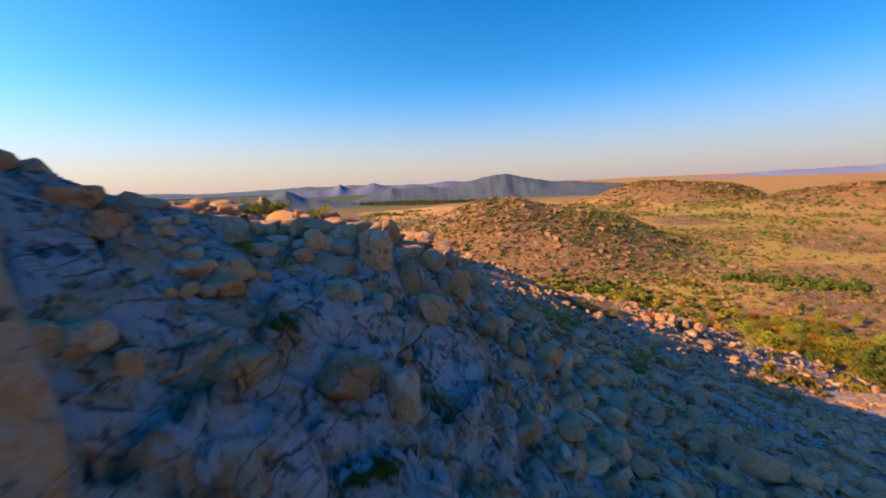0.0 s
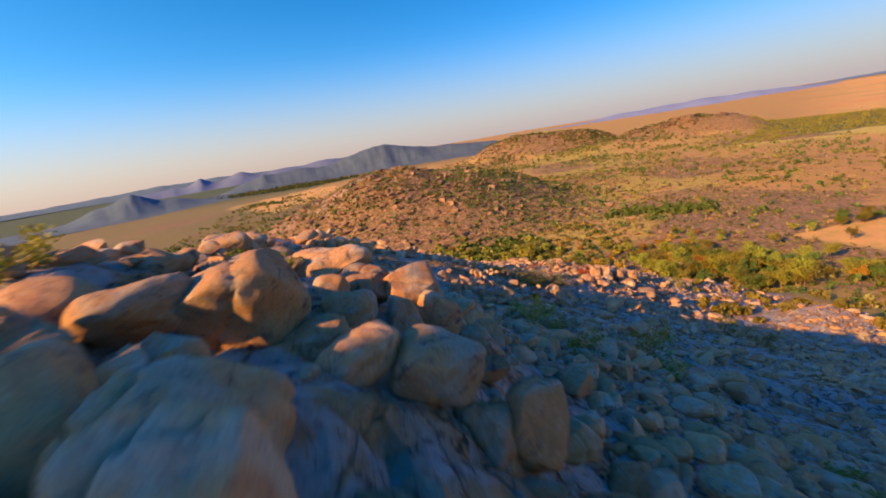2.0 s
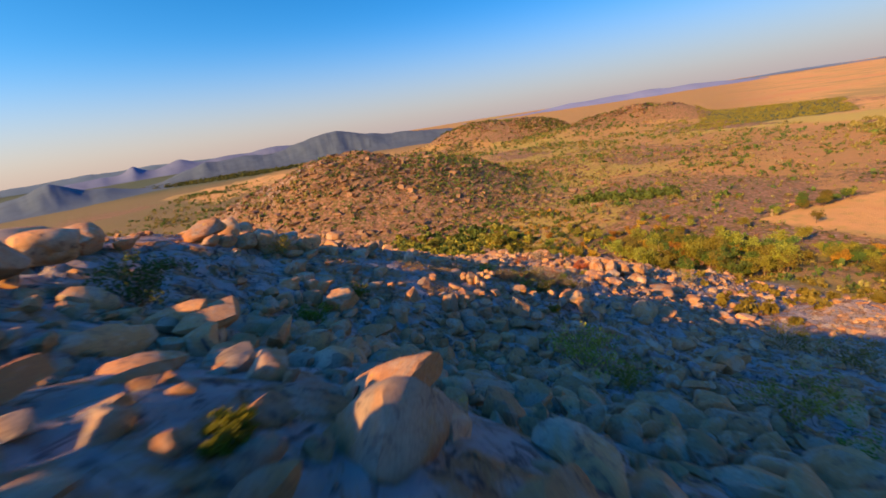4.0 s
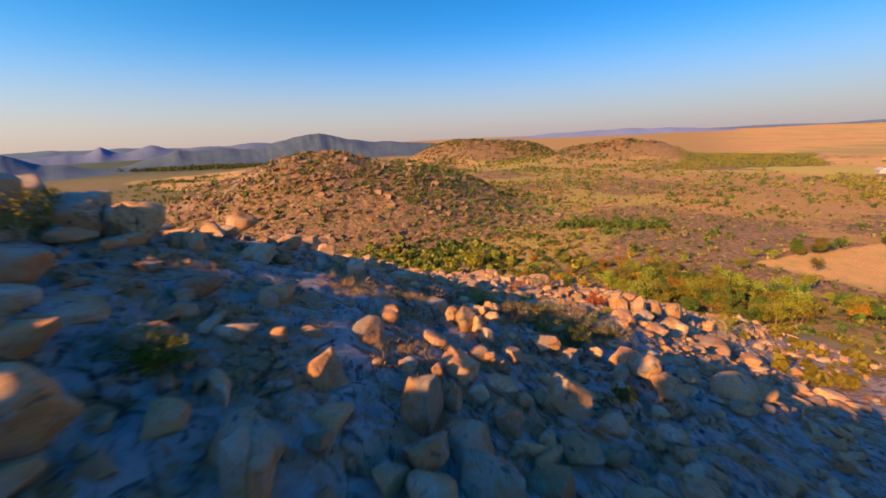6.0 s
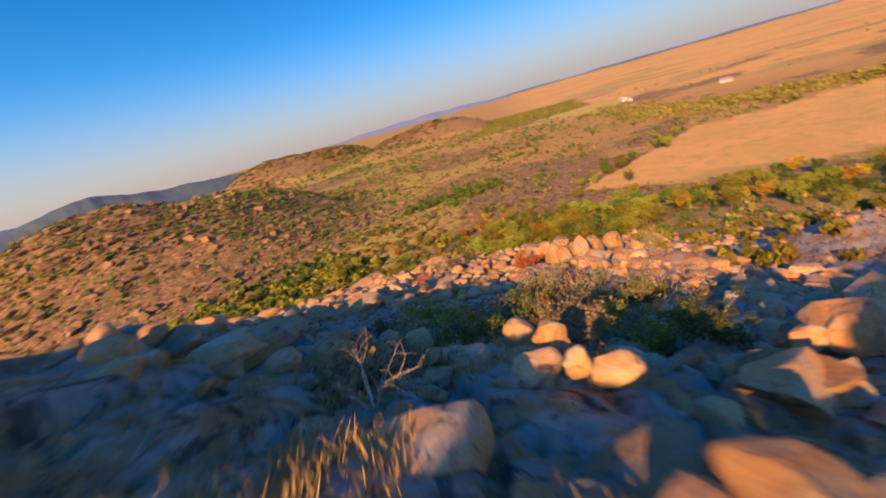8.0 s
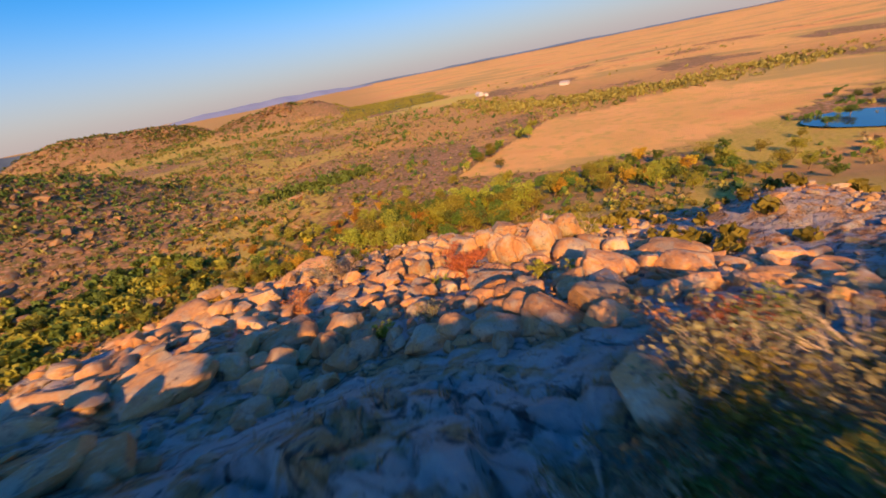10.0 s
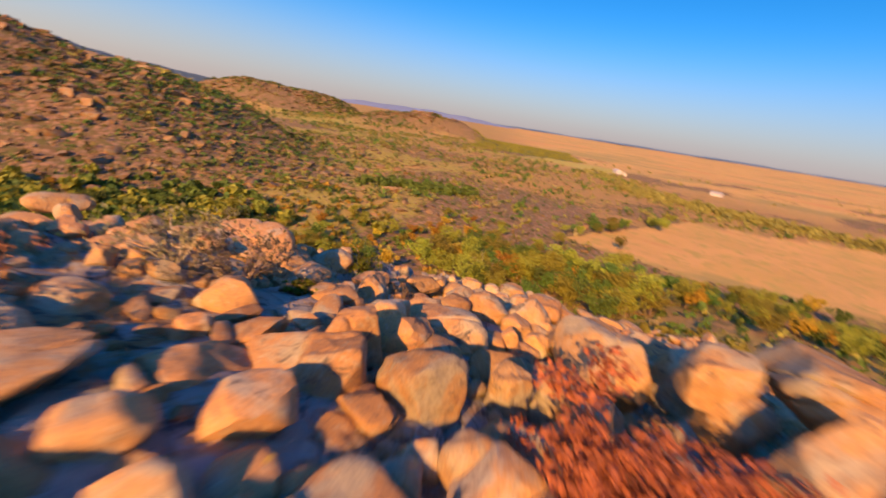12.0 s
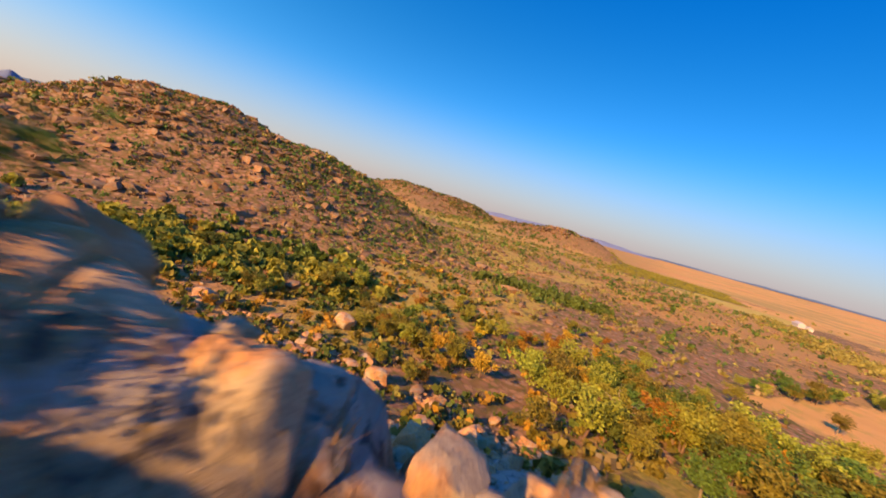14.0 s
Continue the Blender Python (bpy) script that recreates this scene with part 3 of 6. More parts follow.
def boulder(x, y, z, wide, deep, tall, turn=0, blocky=None, lean=None, taper=0.0):
    """A boulder with its middle at x, y, z; wide across its own turn; lean lowers its end on the right of the turn; taper narrows it upwards."""
    seed = 100 + len(BOULDERS)
    rng = np.random.default_rng(seed)
    if blocky is None:
        blocky = rng.uniform(0.0, 0.4)
    size = max(wide, tall)
    far_, _ = clearance(np.array([x]), np.array([y]))
    apart = size / (2.0 + far_[0]) > 0.15
    level = 6 if size > 2.4 and far_[0] < 5 else 5 if size > 1.0 and far_[0] < 11 else 4 if far_[0] < 14 else 3
    v, faces = stone_shape(seed, level, blocky, (rng.integers(1, 4) if size > 2 else rng.integers(0, 2) if size > 1 else 0))
    v[:, :2] *= 1 - taper * (v[:, 2:] + 1) / 2
    v = v * np.array([wide, deep, tall]) / 2
    place = pose(x, y, z, rng.uniform(-6, 6), rng.uniform(-6, 6) if lean is None else lean, turn)
    BOULDERS.append((x, y, wide))
    if not apart:
        OUTLYING.append((v @ np.array(place.to_3x3()).T + np.array(place.translation), faces))
        return None
    ob = new("boulder", mesh_from("boulder", v, faces, GRANITE, True, 42))
    ob.matrix_world = place
    if wide > 3:
        label = "massive rounded pink granite boulder with grey lichen"
    elif tall > 0.95 * wide:
        label = "upright weathered pink granite block standing among boulders"
    elif tall < 0.55 * wide:
        label = "low flat pink granite slab lying on bedrock"
    elif wide < 0.9:
        label = "small loose granite boulder resting on the bare slope"
    else:
        label = "rounded pink granite boulder with grey and orange lichen"
    return tagged(ob, label, "boulder", "boulders of the granite ridge")


boulder(51.8, 100.4, 16.10, 1.60, 1.36, 1.60, -19)
boulder(-6.6, 7.75, 52.7, 2.5, 2.2, 6.4, 54, 0.5, 0, 0.5)
boulder(-4.5, 65.9, 45.98, 1.61, 1.46, 2.01, 21)
boulder(-3.6, 65.9, 45.46, 1.60, 1.45, 2.05, 22)
boulder(-1.9, 65.6, 44.66, 1.49, 1.35, 1.90, 23)
boulder(-3.3, 63.4, 45.45, 1.58, 1.43, 1.21, 36)
boulder(-2.2, 64.1, 45.06, 1.68, 1.52, 1.87, 9)
boulder(-0.9, 66.2, 44.02, 2.22, 2.01, 1.79, 17)
boulder(0.6, 66.5, 43.45, 2.34, 2.11, 1.92, 15)
boulder(-5.7, 63.1, 46.75, 2.66, 2.41, 1.52, 43)
boulder(4.4, 54.0, 40.96, 0.90, 0.82, 1.63, 21, 0.8)
boulder(8.1, 56.0, 39.71, 1.09, 0.99, 1.77, -20, 0.8)
boulder(40.2, 78.7, 27.01, 2.11, 1.91, 2.65, -66)
boulder(41.8, 77.3, 26.76, 1.90, 1.72, 3.17, -97, 0.8)
boulder(41.1, 79.5, 26.30, 2.25, 2.04, 3.02, -80, 0.8)
boulder(41.6, 78.8, 26.38, 1.38, 1.25, 2.26, -85, 0.8)
boulder(-6.1, 13.4, 49.93, 2.53, 2.15, 1.34, 39)
boulder(-7.1, 12.4, 50.30, 0.90, 0.77, 0.45, 50)
boulder(-7.5, 11.7, 50.87, 0.64, 0.55, 0.85, 26, 0.8)
boulder(-10.5, 15.1, 53.85, 1.54, 1.31, 1.03, 33)
boulder(-11.8, 15.7, 54.65, 1.82, 1.55, 0.97, 56)
boulder(-8.4, 11.6, 51.50, 1.37, 1.17, 1.00, 46)
boulder(-8.8, 10.8, 51.82, 1.14, 0.97, 0.93, 44)
boulder(-3.6, 21.8, 51.64, 1.96, 1.66, 2.10, -1)
boulder(-13.1, 26.4, 53.80, 2.09, 1.77, 1.10, 33)
boulder(2.5, 16.4, 45.74, 1.20, 1.02, 0.83, 7)
boulder(5.0, 19.0, 44.31, 1.54, 1.31, 0.81, -7)
boulder(7.6, 21.7, 42.75, 1.66, 1.41, 1.07, -12)
boulder(14.4, 21.2, 40.38, 2.71, 2.30, 2.16, -54)
boulder(12.1, 23.6, 40.67, 1.84, 1.56, 1.33, -35)
boulder(1.6, 21.8, 47.73, 1.08, 0.92, 0.97, -20)
boulder(4.3, 21.6, 45.41, 1.22, 1.04, 0.93, -24)
boulder(-9.3, 14.4, 52.41, 1.05, 0.89, 0.53, 29)
boulder(-4.2, 27.0, 51.33, 2.25, 1.91, 1.22, 16)
boulder(-5.6, 26.9, 51.79, 1.93, 1.64, 1.02, 7)
boulder(-8.1, 23.8, 52.88, 1.39, 1.18, 0.79, 41)
boulder(-8.5, 26.2, 53.23, 0.76, 0.65, 0.61, 33)
boulder(5.9, 24.7, 44.39, 1.44, 1.22, 1.09, -35)
boulder(13.6, 41.3, 38.34, 2.39, 2.03, 1.64, -41)
boulder(21.8, 38.4, 34.23, 3.42, 2.91, 1.80, -45)
boulder(7.7, 24.8, 43.17, 1.51, 1.28, 1.36, -56)
boulder(12.2, 26.0, 40.59, 2.22, 1.89, 1.44, -52)
boulder(1.5, 24.2, 48.13, 1.06, 0.90, 0.64, -9)
boulder(-4.5, 31.7, 51.59, 0.97, 0.82, 0.51, 24)
boulder(-3.9, 31.8, 51.18, 0.66, 0.56, 0.35, 5)
boulder(-4.7, 33.8, 50.83, 2.12, 1.80, 1.12, 23)
boulder(22.2, 47.3, 34.73, 1.96, 1.67, 1.43, -33)
boulder(14.3, 38.6, 38.46, 2.10, 1.79, 1.24, -54)
boulder(-9.1, 47.8, 49.67, 3.66, 3.11, 1.93, 14)
boulder(12.7, 39.6, 39.23, 1.14, 0.97, 1.21, -60)
boulder(17.5, 37.7, 36.28, 1.75, 1.48, 0.92, -56)
boulder(35.1, 45.5, 26.71, 4.43, 3.76, 2.33, -46)
boulder(-8.3, 51.4, 49.06, 2.15, 1.83, 1.36, 17)
boulder(-1.3, 57.5, 43.45, 1.76, 1.50, 0.93, 33)
boulder(-1.3, 54.2, 43.79, 0.91, 0.77, 0.82, 38)
boulder(-0.3, 59.1, 43.20, 1.53, 1.30, 0.80, 6)
boulder(3.1, 52.9, 41.17, 1.41, 1.20, 1.10, -1)
boulder(-4.2, 62.4, 45.96, 1.15, 0.98, 0.83, 28)
boulder(10.6, 56.0, 38.37, 0.86, 0.73, 1.02, -31)
boulder(12.4, 52.6, 37.39, 1.12, 0.95, 0.59, -59)
boulder(14.4, 52.7, 37.22, 0.90, 0.76, 0.57, -62)
boulder(20.0, 48.5, 36.21, 1.40, 1.19, 0.74, -73)
boulder(21.4, 60.0, 34.82, 1.17, 0.99, 1.22, -41)
boulder(14.5, 55.8, 37.02, 0.96, 0.81, 0.71, -52)
boulder(6.8, 51.5, 39.19, 1.03, 0.88, 0.69, -30)
boulder(9.5, 51.8, 38.15, 0.96, 0.81, 0.55, -48)
boulder(9.4, 57.1, 38.97, 0.61, 0.52, 0.70, -12)
boulder(12.1, 57.3, 37.77, 0.57, 0.49, 0.51, -39)
boulder(17.2, 67.6, 35.94, 0.82, 0.70, 0.77, -30)
boulder(22.7, 63.1, 33.28, 1.04, 0.88, 0.64, -86)
boulder(21.9, 60.2, 34.39, 0.89, 0.75, 0.64, -70)
boulder(21.6, 70.0, 33.43, 0.80, 0.68, 0.60, -82)
boulder(23.1, 69.1, 32.69, 0.86, 0.73, 0.62, -69)
boulder(13.9, 70.1, 37.04, 1.19, 1.01, 0.67, -4)
boulder(18.5, 72.3, 34.46, 0.98, 0.83, 0.62, -31)
boulder(40.0, 75.4, 26.96, 1.99, 1.69, 1.83, -103)
boulder(39.2, 77.3, 26.76, 1.73, 1.47, 1.31, -90)
boulder(29.6, 82.9, 29.14, 1.69, 1.44, 0.99, -39)
boulder(28.4, 78.6, 29.77, 1.70, 1.45, 0.90, -57)
boulder(45.9, 84.0, 24.61, 2.53, 2.15, 1.45, -64)
boulder(37.6, 78.7, 27.14, 0.92, 0.78, 0.78, -69)
boulder(43.3, 70.3, 24.85, 3.74, 3.18, 1.97, -125)
boulder(40.9, 85.7, 25.64, 1.28, 1.09, 0.68, -45)
boulder(39.4, 86.4, 26.09, 1.26, 1.08, 1.54, -45)
boulder(36.3, 89.9, 26.37, 1.09, 0.92, 0.62, -14)
boulder(35.3, 80.7, 27.52, 0.58, 0.50, 0.61, -85)
boulder(34.3, 81.5, 27.68, 0.81, 0.69, 1.06, -71, 0.8)
boulder(33.9, 82.5, 27.52, 0.53, 0.45, 0.78, -30, 0.8)
boulder(35.0, 82.9, 26.95, 0.66, 0.56, 0.35, -53)
boulder(32.4, 86.2, 27.59, 0.74, 0.63, 0.47, -8)
boulder(39.7, 79.4, 26.26, 1.21, 1.03, 0.71, -83)
boulder(47.0, 74.7, 23.88, 1.73, 1.47, 1.31, -94)
boulder(36.2, 77.6, 27.61, 0.78, 0.67, 0.41, -109)
boulder(41.0, 86.3, 25.74, 0.90, 0.77, 0.80, -39)
boulder(41.0, 87.0, 25.85, 0.90, 0.76, 0.99, -11)
boulder(46.2, 88.8, 24.29, 1.01, 0.86, 0.74, -67)
boulder(48.8, 86.8, 23.78, 1.56, 1.33, 1.16, -59)
boulder(45.0, 85.2, 24.63, 0.73, 0.62, 0.70, -80)
boulder(44.0, 85.6, 24.91, 0.54, 0.46, 0.79, -63, 0.8)
boulder(45.9, 91.8, 23.64, 0.52, 0.44, 0.39, -41)
boulder(45.3, 91.9, 23.95, 0.71, 0.61, 0.58, -31)
boulder(42.2, 90.1, 24.97, 0.60, 0.51, 0.43, -17)
boulder(41.6, 90.8, 25.40, 1.10, 0.94, 0.58, -22)
boulder(47.8, 91.8, 23.21, 1.36, 1.16, 0.72, -24)
boulder(47.5, 92.8, 23.12, 0.64, 0.54, 0.34, -21)
boulder(48.3, 91.3, 23.40, 0.41, 0.35, 0.33, -60)
boulder(49.3, 91.4, 23.24, 0.44, 0.37, 0.35, -38)
boulder(51.8, 91.9, 22.12, 1.22, 1.03, 0.86, -76)
boulder(47.1, 92.0, 23.46, 0.31, 0.26, 0.16, 8)
boulder(72.4, 135.3, 0.53, 3.43, 2.91, 2.74, -38)
boulder(73.6, 125.1, 0.69, 2.60, 2.21, 1.53, -23)
boulder(86.2, 114.0, 1.62, 2.17, 1.85, 2.04, -49)
boulder(54.3, 162.8, -0.51, 4.36, 3.70, 2.30, 7)
boulder(63.9, 110.0, 7.63, 2.24, 1.91, 1.69, -39)
boulder(81.3, 122.3, -0.32, 2.12, 1.80, 1.53, -43)
boulder(-7.8, 13.8, 52.00, 0.37, 0.32, 0.37, 44)
boulder(-8.0, 14.8, 51.83, 0.75, 0.63, 0.51, 41)
boulder(-1.7, 15.0, 48.05, 1.16, 0.99, 1.77, 5, 0.95)
boulder(-3.4, 15.1, 48.76, 2.08, 1.77, 1.49, 17, 0.95)
boulder(-7.7, 15.2, 51.64, 0.67, 0.57, 0.56, 39)
boulder(-8.3, 15.5, 52.33, 1.26, 0.95, 0.47, 40)
boulder(-7.4, 15.8, 51.67, 1.26, 1.07, 0.74, 36)
boulder(-9.3, 16.0, 52.95, 1.07, 0.77, 0.36, 42)
boulder(-8.1, 16.1, 52.29, 0.74, 0.63, 0.49, 37)
boulder(-8.9, 16.4, 52.68, 1.06, 0.90, 0.46, 40)
boulder(-7.5, 16.6, 52.01, 1.43, 1.22, 0.88, 34)
boulder(-9.8, 16.7, 53.43, 0.82, 0.70, 0.53, 42)
boulder(-6.9, 17.2, 51.63, 0.84, 0.71, 0.72, 30)
boulder(-9.4, 17.3, 52.98, 0.68, 0.58, 0.34, 39)
boulder(-10.4, 17.4, 53.76, 0.81, 0.69, 0.34, 42)
boulder(-4.3, 17.8, 50.74, 1.95, 1.57, 0.93, 17)
boulder(-3.2, 18.0, 49.96, 1.12, 0.95, 0.89, 11)
boulder(-10.3, 18.3, 53.74, 0.74, 0.63, 0.45, 39)
boulder(-6.2, 18.7, 51.50, 0.89, 0.76, 0.49, 24)
boulder(-7.6, 19.1, 52.31, 1.23, 1.04, 0.69, 28)
boulder(-0.8, 19.3, 49.47, 1.46, 1.24, 1.46, 0, 0.8)
boulder(-6.0, 19.3, 51.93, 0.84, 0.72, 0.73, 22)
boulder(-4.9, 19.5, 51.36, 2.06, 1.75, 1.25, 31)
boulder(-8.9, 19.6, 52.82, 1.01, 0.86, 0.62, 32)
boulder(-3.5, 20.0, 50.45, 1.33, 1.13, 0.87, 17, 0.5)
boulder(-5.9, 20.0, 52.17, 0.69, 0.58, 0.72, 37)
boulder(-5.8, 20.2, 52.50, 0.91, 0.78, 0.97, 35)
boulder(-6.3, 20.4, 52.30, 1.09, 0.93, 0.57, 21)
boulder(-9.5, 20.4, 53.30, 1.59, 1.35, 0.80, 32)
boulder(-5.4, 20.5, 52.26, 0.92, 0.78, 0.83, 18)
boulder(-3.3, 20.6, 51.50, 1.80, 1.60, 2.75, 13, 0.15, 0, 0.25)
boulder(-7.5, 20.6, 52.45, 1.11, 0.94, 0.59, 25)
boulder(-5.0, 20.8, 51.98, 1.56, 1.33, 0.87, 27)
boulder(-0.7, 20.9, 48.75, 1.62, 1.38, 1.52, -9, 0.8)
boulder(-8.9, 21.3, 52.98, 0.86, 0.73, 0.76, 29)
boulder(-1.95, 20.9, 50.00, 1.85, 1.70, 3.00, 1, 0.2, 0, 0.25)
boulder(-8.5, 21.9, 52.79, 0.84, 0.71, 0.74, 26)
boulder(-5.0, 22.0, 52.10, 1.57, 1.34, 1.69, 23)
boulder(-7.0, 22.2, 52.87, 1.18, 1.00, 1.05, 34)
boulder(3.2, 22.8, 46.13, 1.01, 0.86, 1.01, -31)
boulder(2.4, 23.0, 47.15, 0.93, 0.79, 1.51, -26, 0.8)
boulder(1.6, 23.1, 47.23, 1.03, 0.88, 1.03, -21, 0.8)
boulder(4.9, 23.2, 45.36, 1.45, 1.24, 1.57, -38, 0.5)
boulder(-6.2, 23.2, 52.54, 2.44, 1.44, 0.78, 27, 0.3, -18)
boulder(-8.9, 23.4, 53.02, 1.10, 0.90, 0.44, 25)
boulder(-12.8, 23.4, 54.01, 1.39, 0.96, 0.57, 35)
boulder(0.4, 23.5, 49.32, 1.08, 0.98, 1.99, -13, 0.5)
boulder(-0.3, 23.7, 48.79, 1.42, 1.35, 2.70, -9, 0.5)
boulder(-0.9, 24.0, 50.67, 1.59, 1.35, 1.22, -18)
boulder(-2.1, 24.2, 51.12, 1.46, 1.16, 0.78, 5)
boulder(-5.0, 25.0, 52.38, 1.65, 1.28, 1.01, 17)
boulder(-6.4, 25.1, 52.54, 2.08, 1.77, 1.10, 16)
boulder(-2.8, 25.4, 51.08, 1.38, 1.17, 0.76, 12)
boulder(-3.7, 25.5, 52.05, 2.19, 1.86, 1.69, 23)
boulder(-12.0, 25.7, 53.68, 1.72, 1.38, 0.74, 30)
boulder(-8.0, 25.8, 52.99, 0.76, 0.65, 0.63, 20)
boulder(1.7, 25.9, 47.46, 0.80, 0.68, 0.80, -16)
boulder(5.7, 26.1, 44.66, 0.90, 0.77, 0.60, -32)
boulder(7.2, 26.5, 43.80, 1.14, 0.97, 0.85, -36)
boulder(-2.1, 26.6, 50.93, 1.26, 1.07, 0.95, 2)
boulder(-1.0, 26.9, 50.28, 0.98, 0.83, 1.32, -8, 0.4)
boulder(10.4, 27.0, 41.92, 1.39, 1.18, 1.27, -44)
boulder(0.8, 27.1, 48.86, 1.01, 0.85, 1.43, -24)
boulder(-2.1, 27.5, 52.57, 0.21, 0.18, 0.11, 22)
boulder(-0.0, 27.6, 49.59, 1.21, 1.03, 2.01, -16, 0.4)
boulder(3.1, 27.7, 44.90, 1.82, 1.55, 1.13, -20, 0.8)
boulder(-2.4, 27.8, 51.21, 0.91, 0.77, 0.70, 4)
boulder(-1.5, 28.4, 50.82, 1.18, 1.00, 0.71, -2)
boulder(-0.6, 28.4, 50.57, 1.77, 1.35, 1.08, -10)
boulder(-1.4, 29.1, 50.71, 1.24, 1.06, 0.86, -1)
boulder(-1.8, 29.7, 50.78, 1.13, 0.96, 0.73, 0)
boulder(-3.9, 30.8, 51.13, 1.69, 1.11, 0.57, 26, 0.1)
boulder(-2.4, 31.6, 50.70, 2.57, 2.19, 1.50, 9)
boulder(9.0, 32.6, 42.59, 1.19, 1.01, 1.02, -56)
boulder(5.6, 34.5, 44.71, 0.98, 0.83, 0.75, -38, 0.8)
boulder(8.3, 35.3, 42.87, 1.73, 1.47, 0.86, -25, 0.8)
boulder(20.9, 36.1, 35.17, 2.09, 1.78, 1.36, -65)
boulder(9.0, 36.1, 42.39, 0.97, 0.82, 0.65, -44)
boulder(-9.8, 36.2, 51.99, 1.27, 1.08, 0.76, 27)
boulder(17.7, 36.4, 36.87, 1.98, 1.61, 0.88, -60)
boulder(12.2, 36.8, 40.36, 1.85, 1.58, 1.61, -50, 0.8)
boulder(11.4, 37.0, 41.00, 1.72, 1.46, 1.35, -30, 0.8)
boulder(-7.3, 37.1, 50.25, 1.85, 1.57, 0.90, 27)
boulder(-7.2, 39.2, 49.92, 4.55, 1.75, 0.97, 23, 0.1)
boulder(18.2, 39.4, 36.07, 2.13, 1.81, 1.02, -54, 0.8)
boulder(14.5, 42.7, 37.93, 1.76, 1.49, 1.25, -42, 0.8)
boulder(12.1, 43.0, 38.53, 3.14, 2.22, 1.26, -37, 0.8)
boulder(25.6, 50.3, 32.15, 2.36, 2.00, 1.60, -47)
boulder(27.0, 50.4, 31.32, 2.55, 2.17, 1.63, -74)
boulder(9.3, 50.5, 38.67, 0.43, 0.37, 0.72, -39)
boulder(0.7, 50.7, 42.91, 1.12, 0.95, 0.95, 24)
boulder(4.9, 50.8, 40.43, 0.47, 0.40, 0.49, -8)
boulder(6.4, 51.0, 39.79, 0.68, 0.57, 0.81, -19)
boulder(7.3, 51.1, 39.44, 0.27, 0.48, 0.96, -25, 0.9)
boulder(8.6, 51.2, 38.94, 0.66, 0.56, 0.73, -32)
boulder(5.7, 51.2, 40.11, 0.54, 0.46, 0.82, -14, 0.8)
boulder(4.9, 51.4, 40.38, 0.31, 0.26, 0.50, -7)
boulder(10.2, 52.5, 38.27, 0.90, 0.76, 0.64, -36)
boulder(13.1, 53.3, 36.53, 1.29, 1.09, 0.98, -44)
boulder(4.9, 53.9, 39.93, 0.66, 0.56, 0.58, -6)
boulder(10.4, 53.9, 37.97, 1.22, 1.03, 1.03, -32, 0.9)
boulder(16.1, 54.0, 35.75, 0.74, 0.63, 0.86, -50)
boulder(-0.7, 54.7, 43.49, 0.62, 0.53, 0.93, 22)
boulder(1.4, 54.7, 42.67, 1.87, 1.59, 1.63, 12)
boulder(-0.1, 55.1, 43.09, 1.49, 1.27, 1.03, 19)
boulder(-11.3, 55.1, 48.91, 3.50, 2.98, 1.79, 18)
boulder(18.4, 56.4, 34.62, 1.17, 0.99, 0.60, -68)
boulder(15.3, 56.4, 36.11, 1.00, 0.64, 0.28, -61, 0.8, 20)
boulder(9.1, 56.4, 39.42, 0.58, 0.50, 0.96, -28)
boulder(13.7, 56.9, 36.43, 0.97, 0.82, 0.59, -53)
boulder(8.4, 56.9, 39.63, 1.02, 0.87, 0.46, -19, 0.7, 20)
boulder(10.9, 57.0, 38.08, 0.45, 0.38, 0.72, -39)
boulder(6.0, 57.1, 40.49, 1.45, 1.24, 1.71, -9, 0.2, 0, 0.55)
boulder(-9.8, 57.2, 48.30, 2.36, 2.00, 1.79, 14)
boulder(10.4, 57.3, 38.62, 0.68, 0.58, 0.50, -34)
boulder(14.2, 57.5, 37.16, 1.82, 1.55, 1.10, -52, 0.8, 40)
boulder(0.1, 57.5, 43.04, 0.86, 0.73, 0.87, 15)
boulder(11.5, 57.6, 38.39, 1.03, 0.74, 0.33, -39, 0.7, 25)
boulder(13.4, 57.8, 36.94, 1.04, 0.88, 0.56, -48, 0.8, 35)
boulder(10.1, 57.8, 38.76, 0.40, 0.34, 0.37, -29)
boulder(9.3, 57.9, 39.29, 0.42, 0.35, 0.66, -23, 0.8)
boulder(8.5, 58.2, 39.59, 0.63, 0.53, 0.43, -17)
boulder(10.3, 58.3, 39.08, 1.36, 1.14, 0.59, -29, 0.8, 30)
boulder(5.1, 58.9, 41.14, 0.53, 0.45, 0.53, 11)
boulder(21.3, 59.0, 34.39, 1.36, 1.16, 1.28, -79)
boulder(28.6, 59.3, 30.34, 1.44, 1.22, 0.97, -82)
boulder(0.7, 59.3, 42.44, 1.73, 1.47, 1.32, 11, 0.8)
boulder(6.0, 59.5, 40.76, 0.65, 0.56, 0.44, 3)
boulder(12.2, 59.8, 37.99, 0.69, 0.58, 0.41, -52, 0.6, -45)
boulder(7.7, 59.8, 39.84, 1.37, 1.17, 1.55, -8, 0.8)
boulder(2.9, 59.9, 41.95, 0.68, 0.58, 0.55, 23)
boulder(14.9, 59.9, 36.16, 0.76, 0.64, 0.49, -45)
boulder(15.4, 59.9, 36.12, 0.59, 0.50, 0.48, -65)
boulder(13.6, 60.1, 37.63, 0.82, 0.70, 0.43, -57, 0.7, 45)
boulder(10.2, 60.2, 39.12, 0.99, 0.84, 0.42, -23, 0.8, 25)
boulder(12.0, 60.2, 38.11, 0.99, 0.84, 0.51, -32)
boulder(-0.5, 60.4, 43.56, 1.69, 1.44, 1.11, 14)
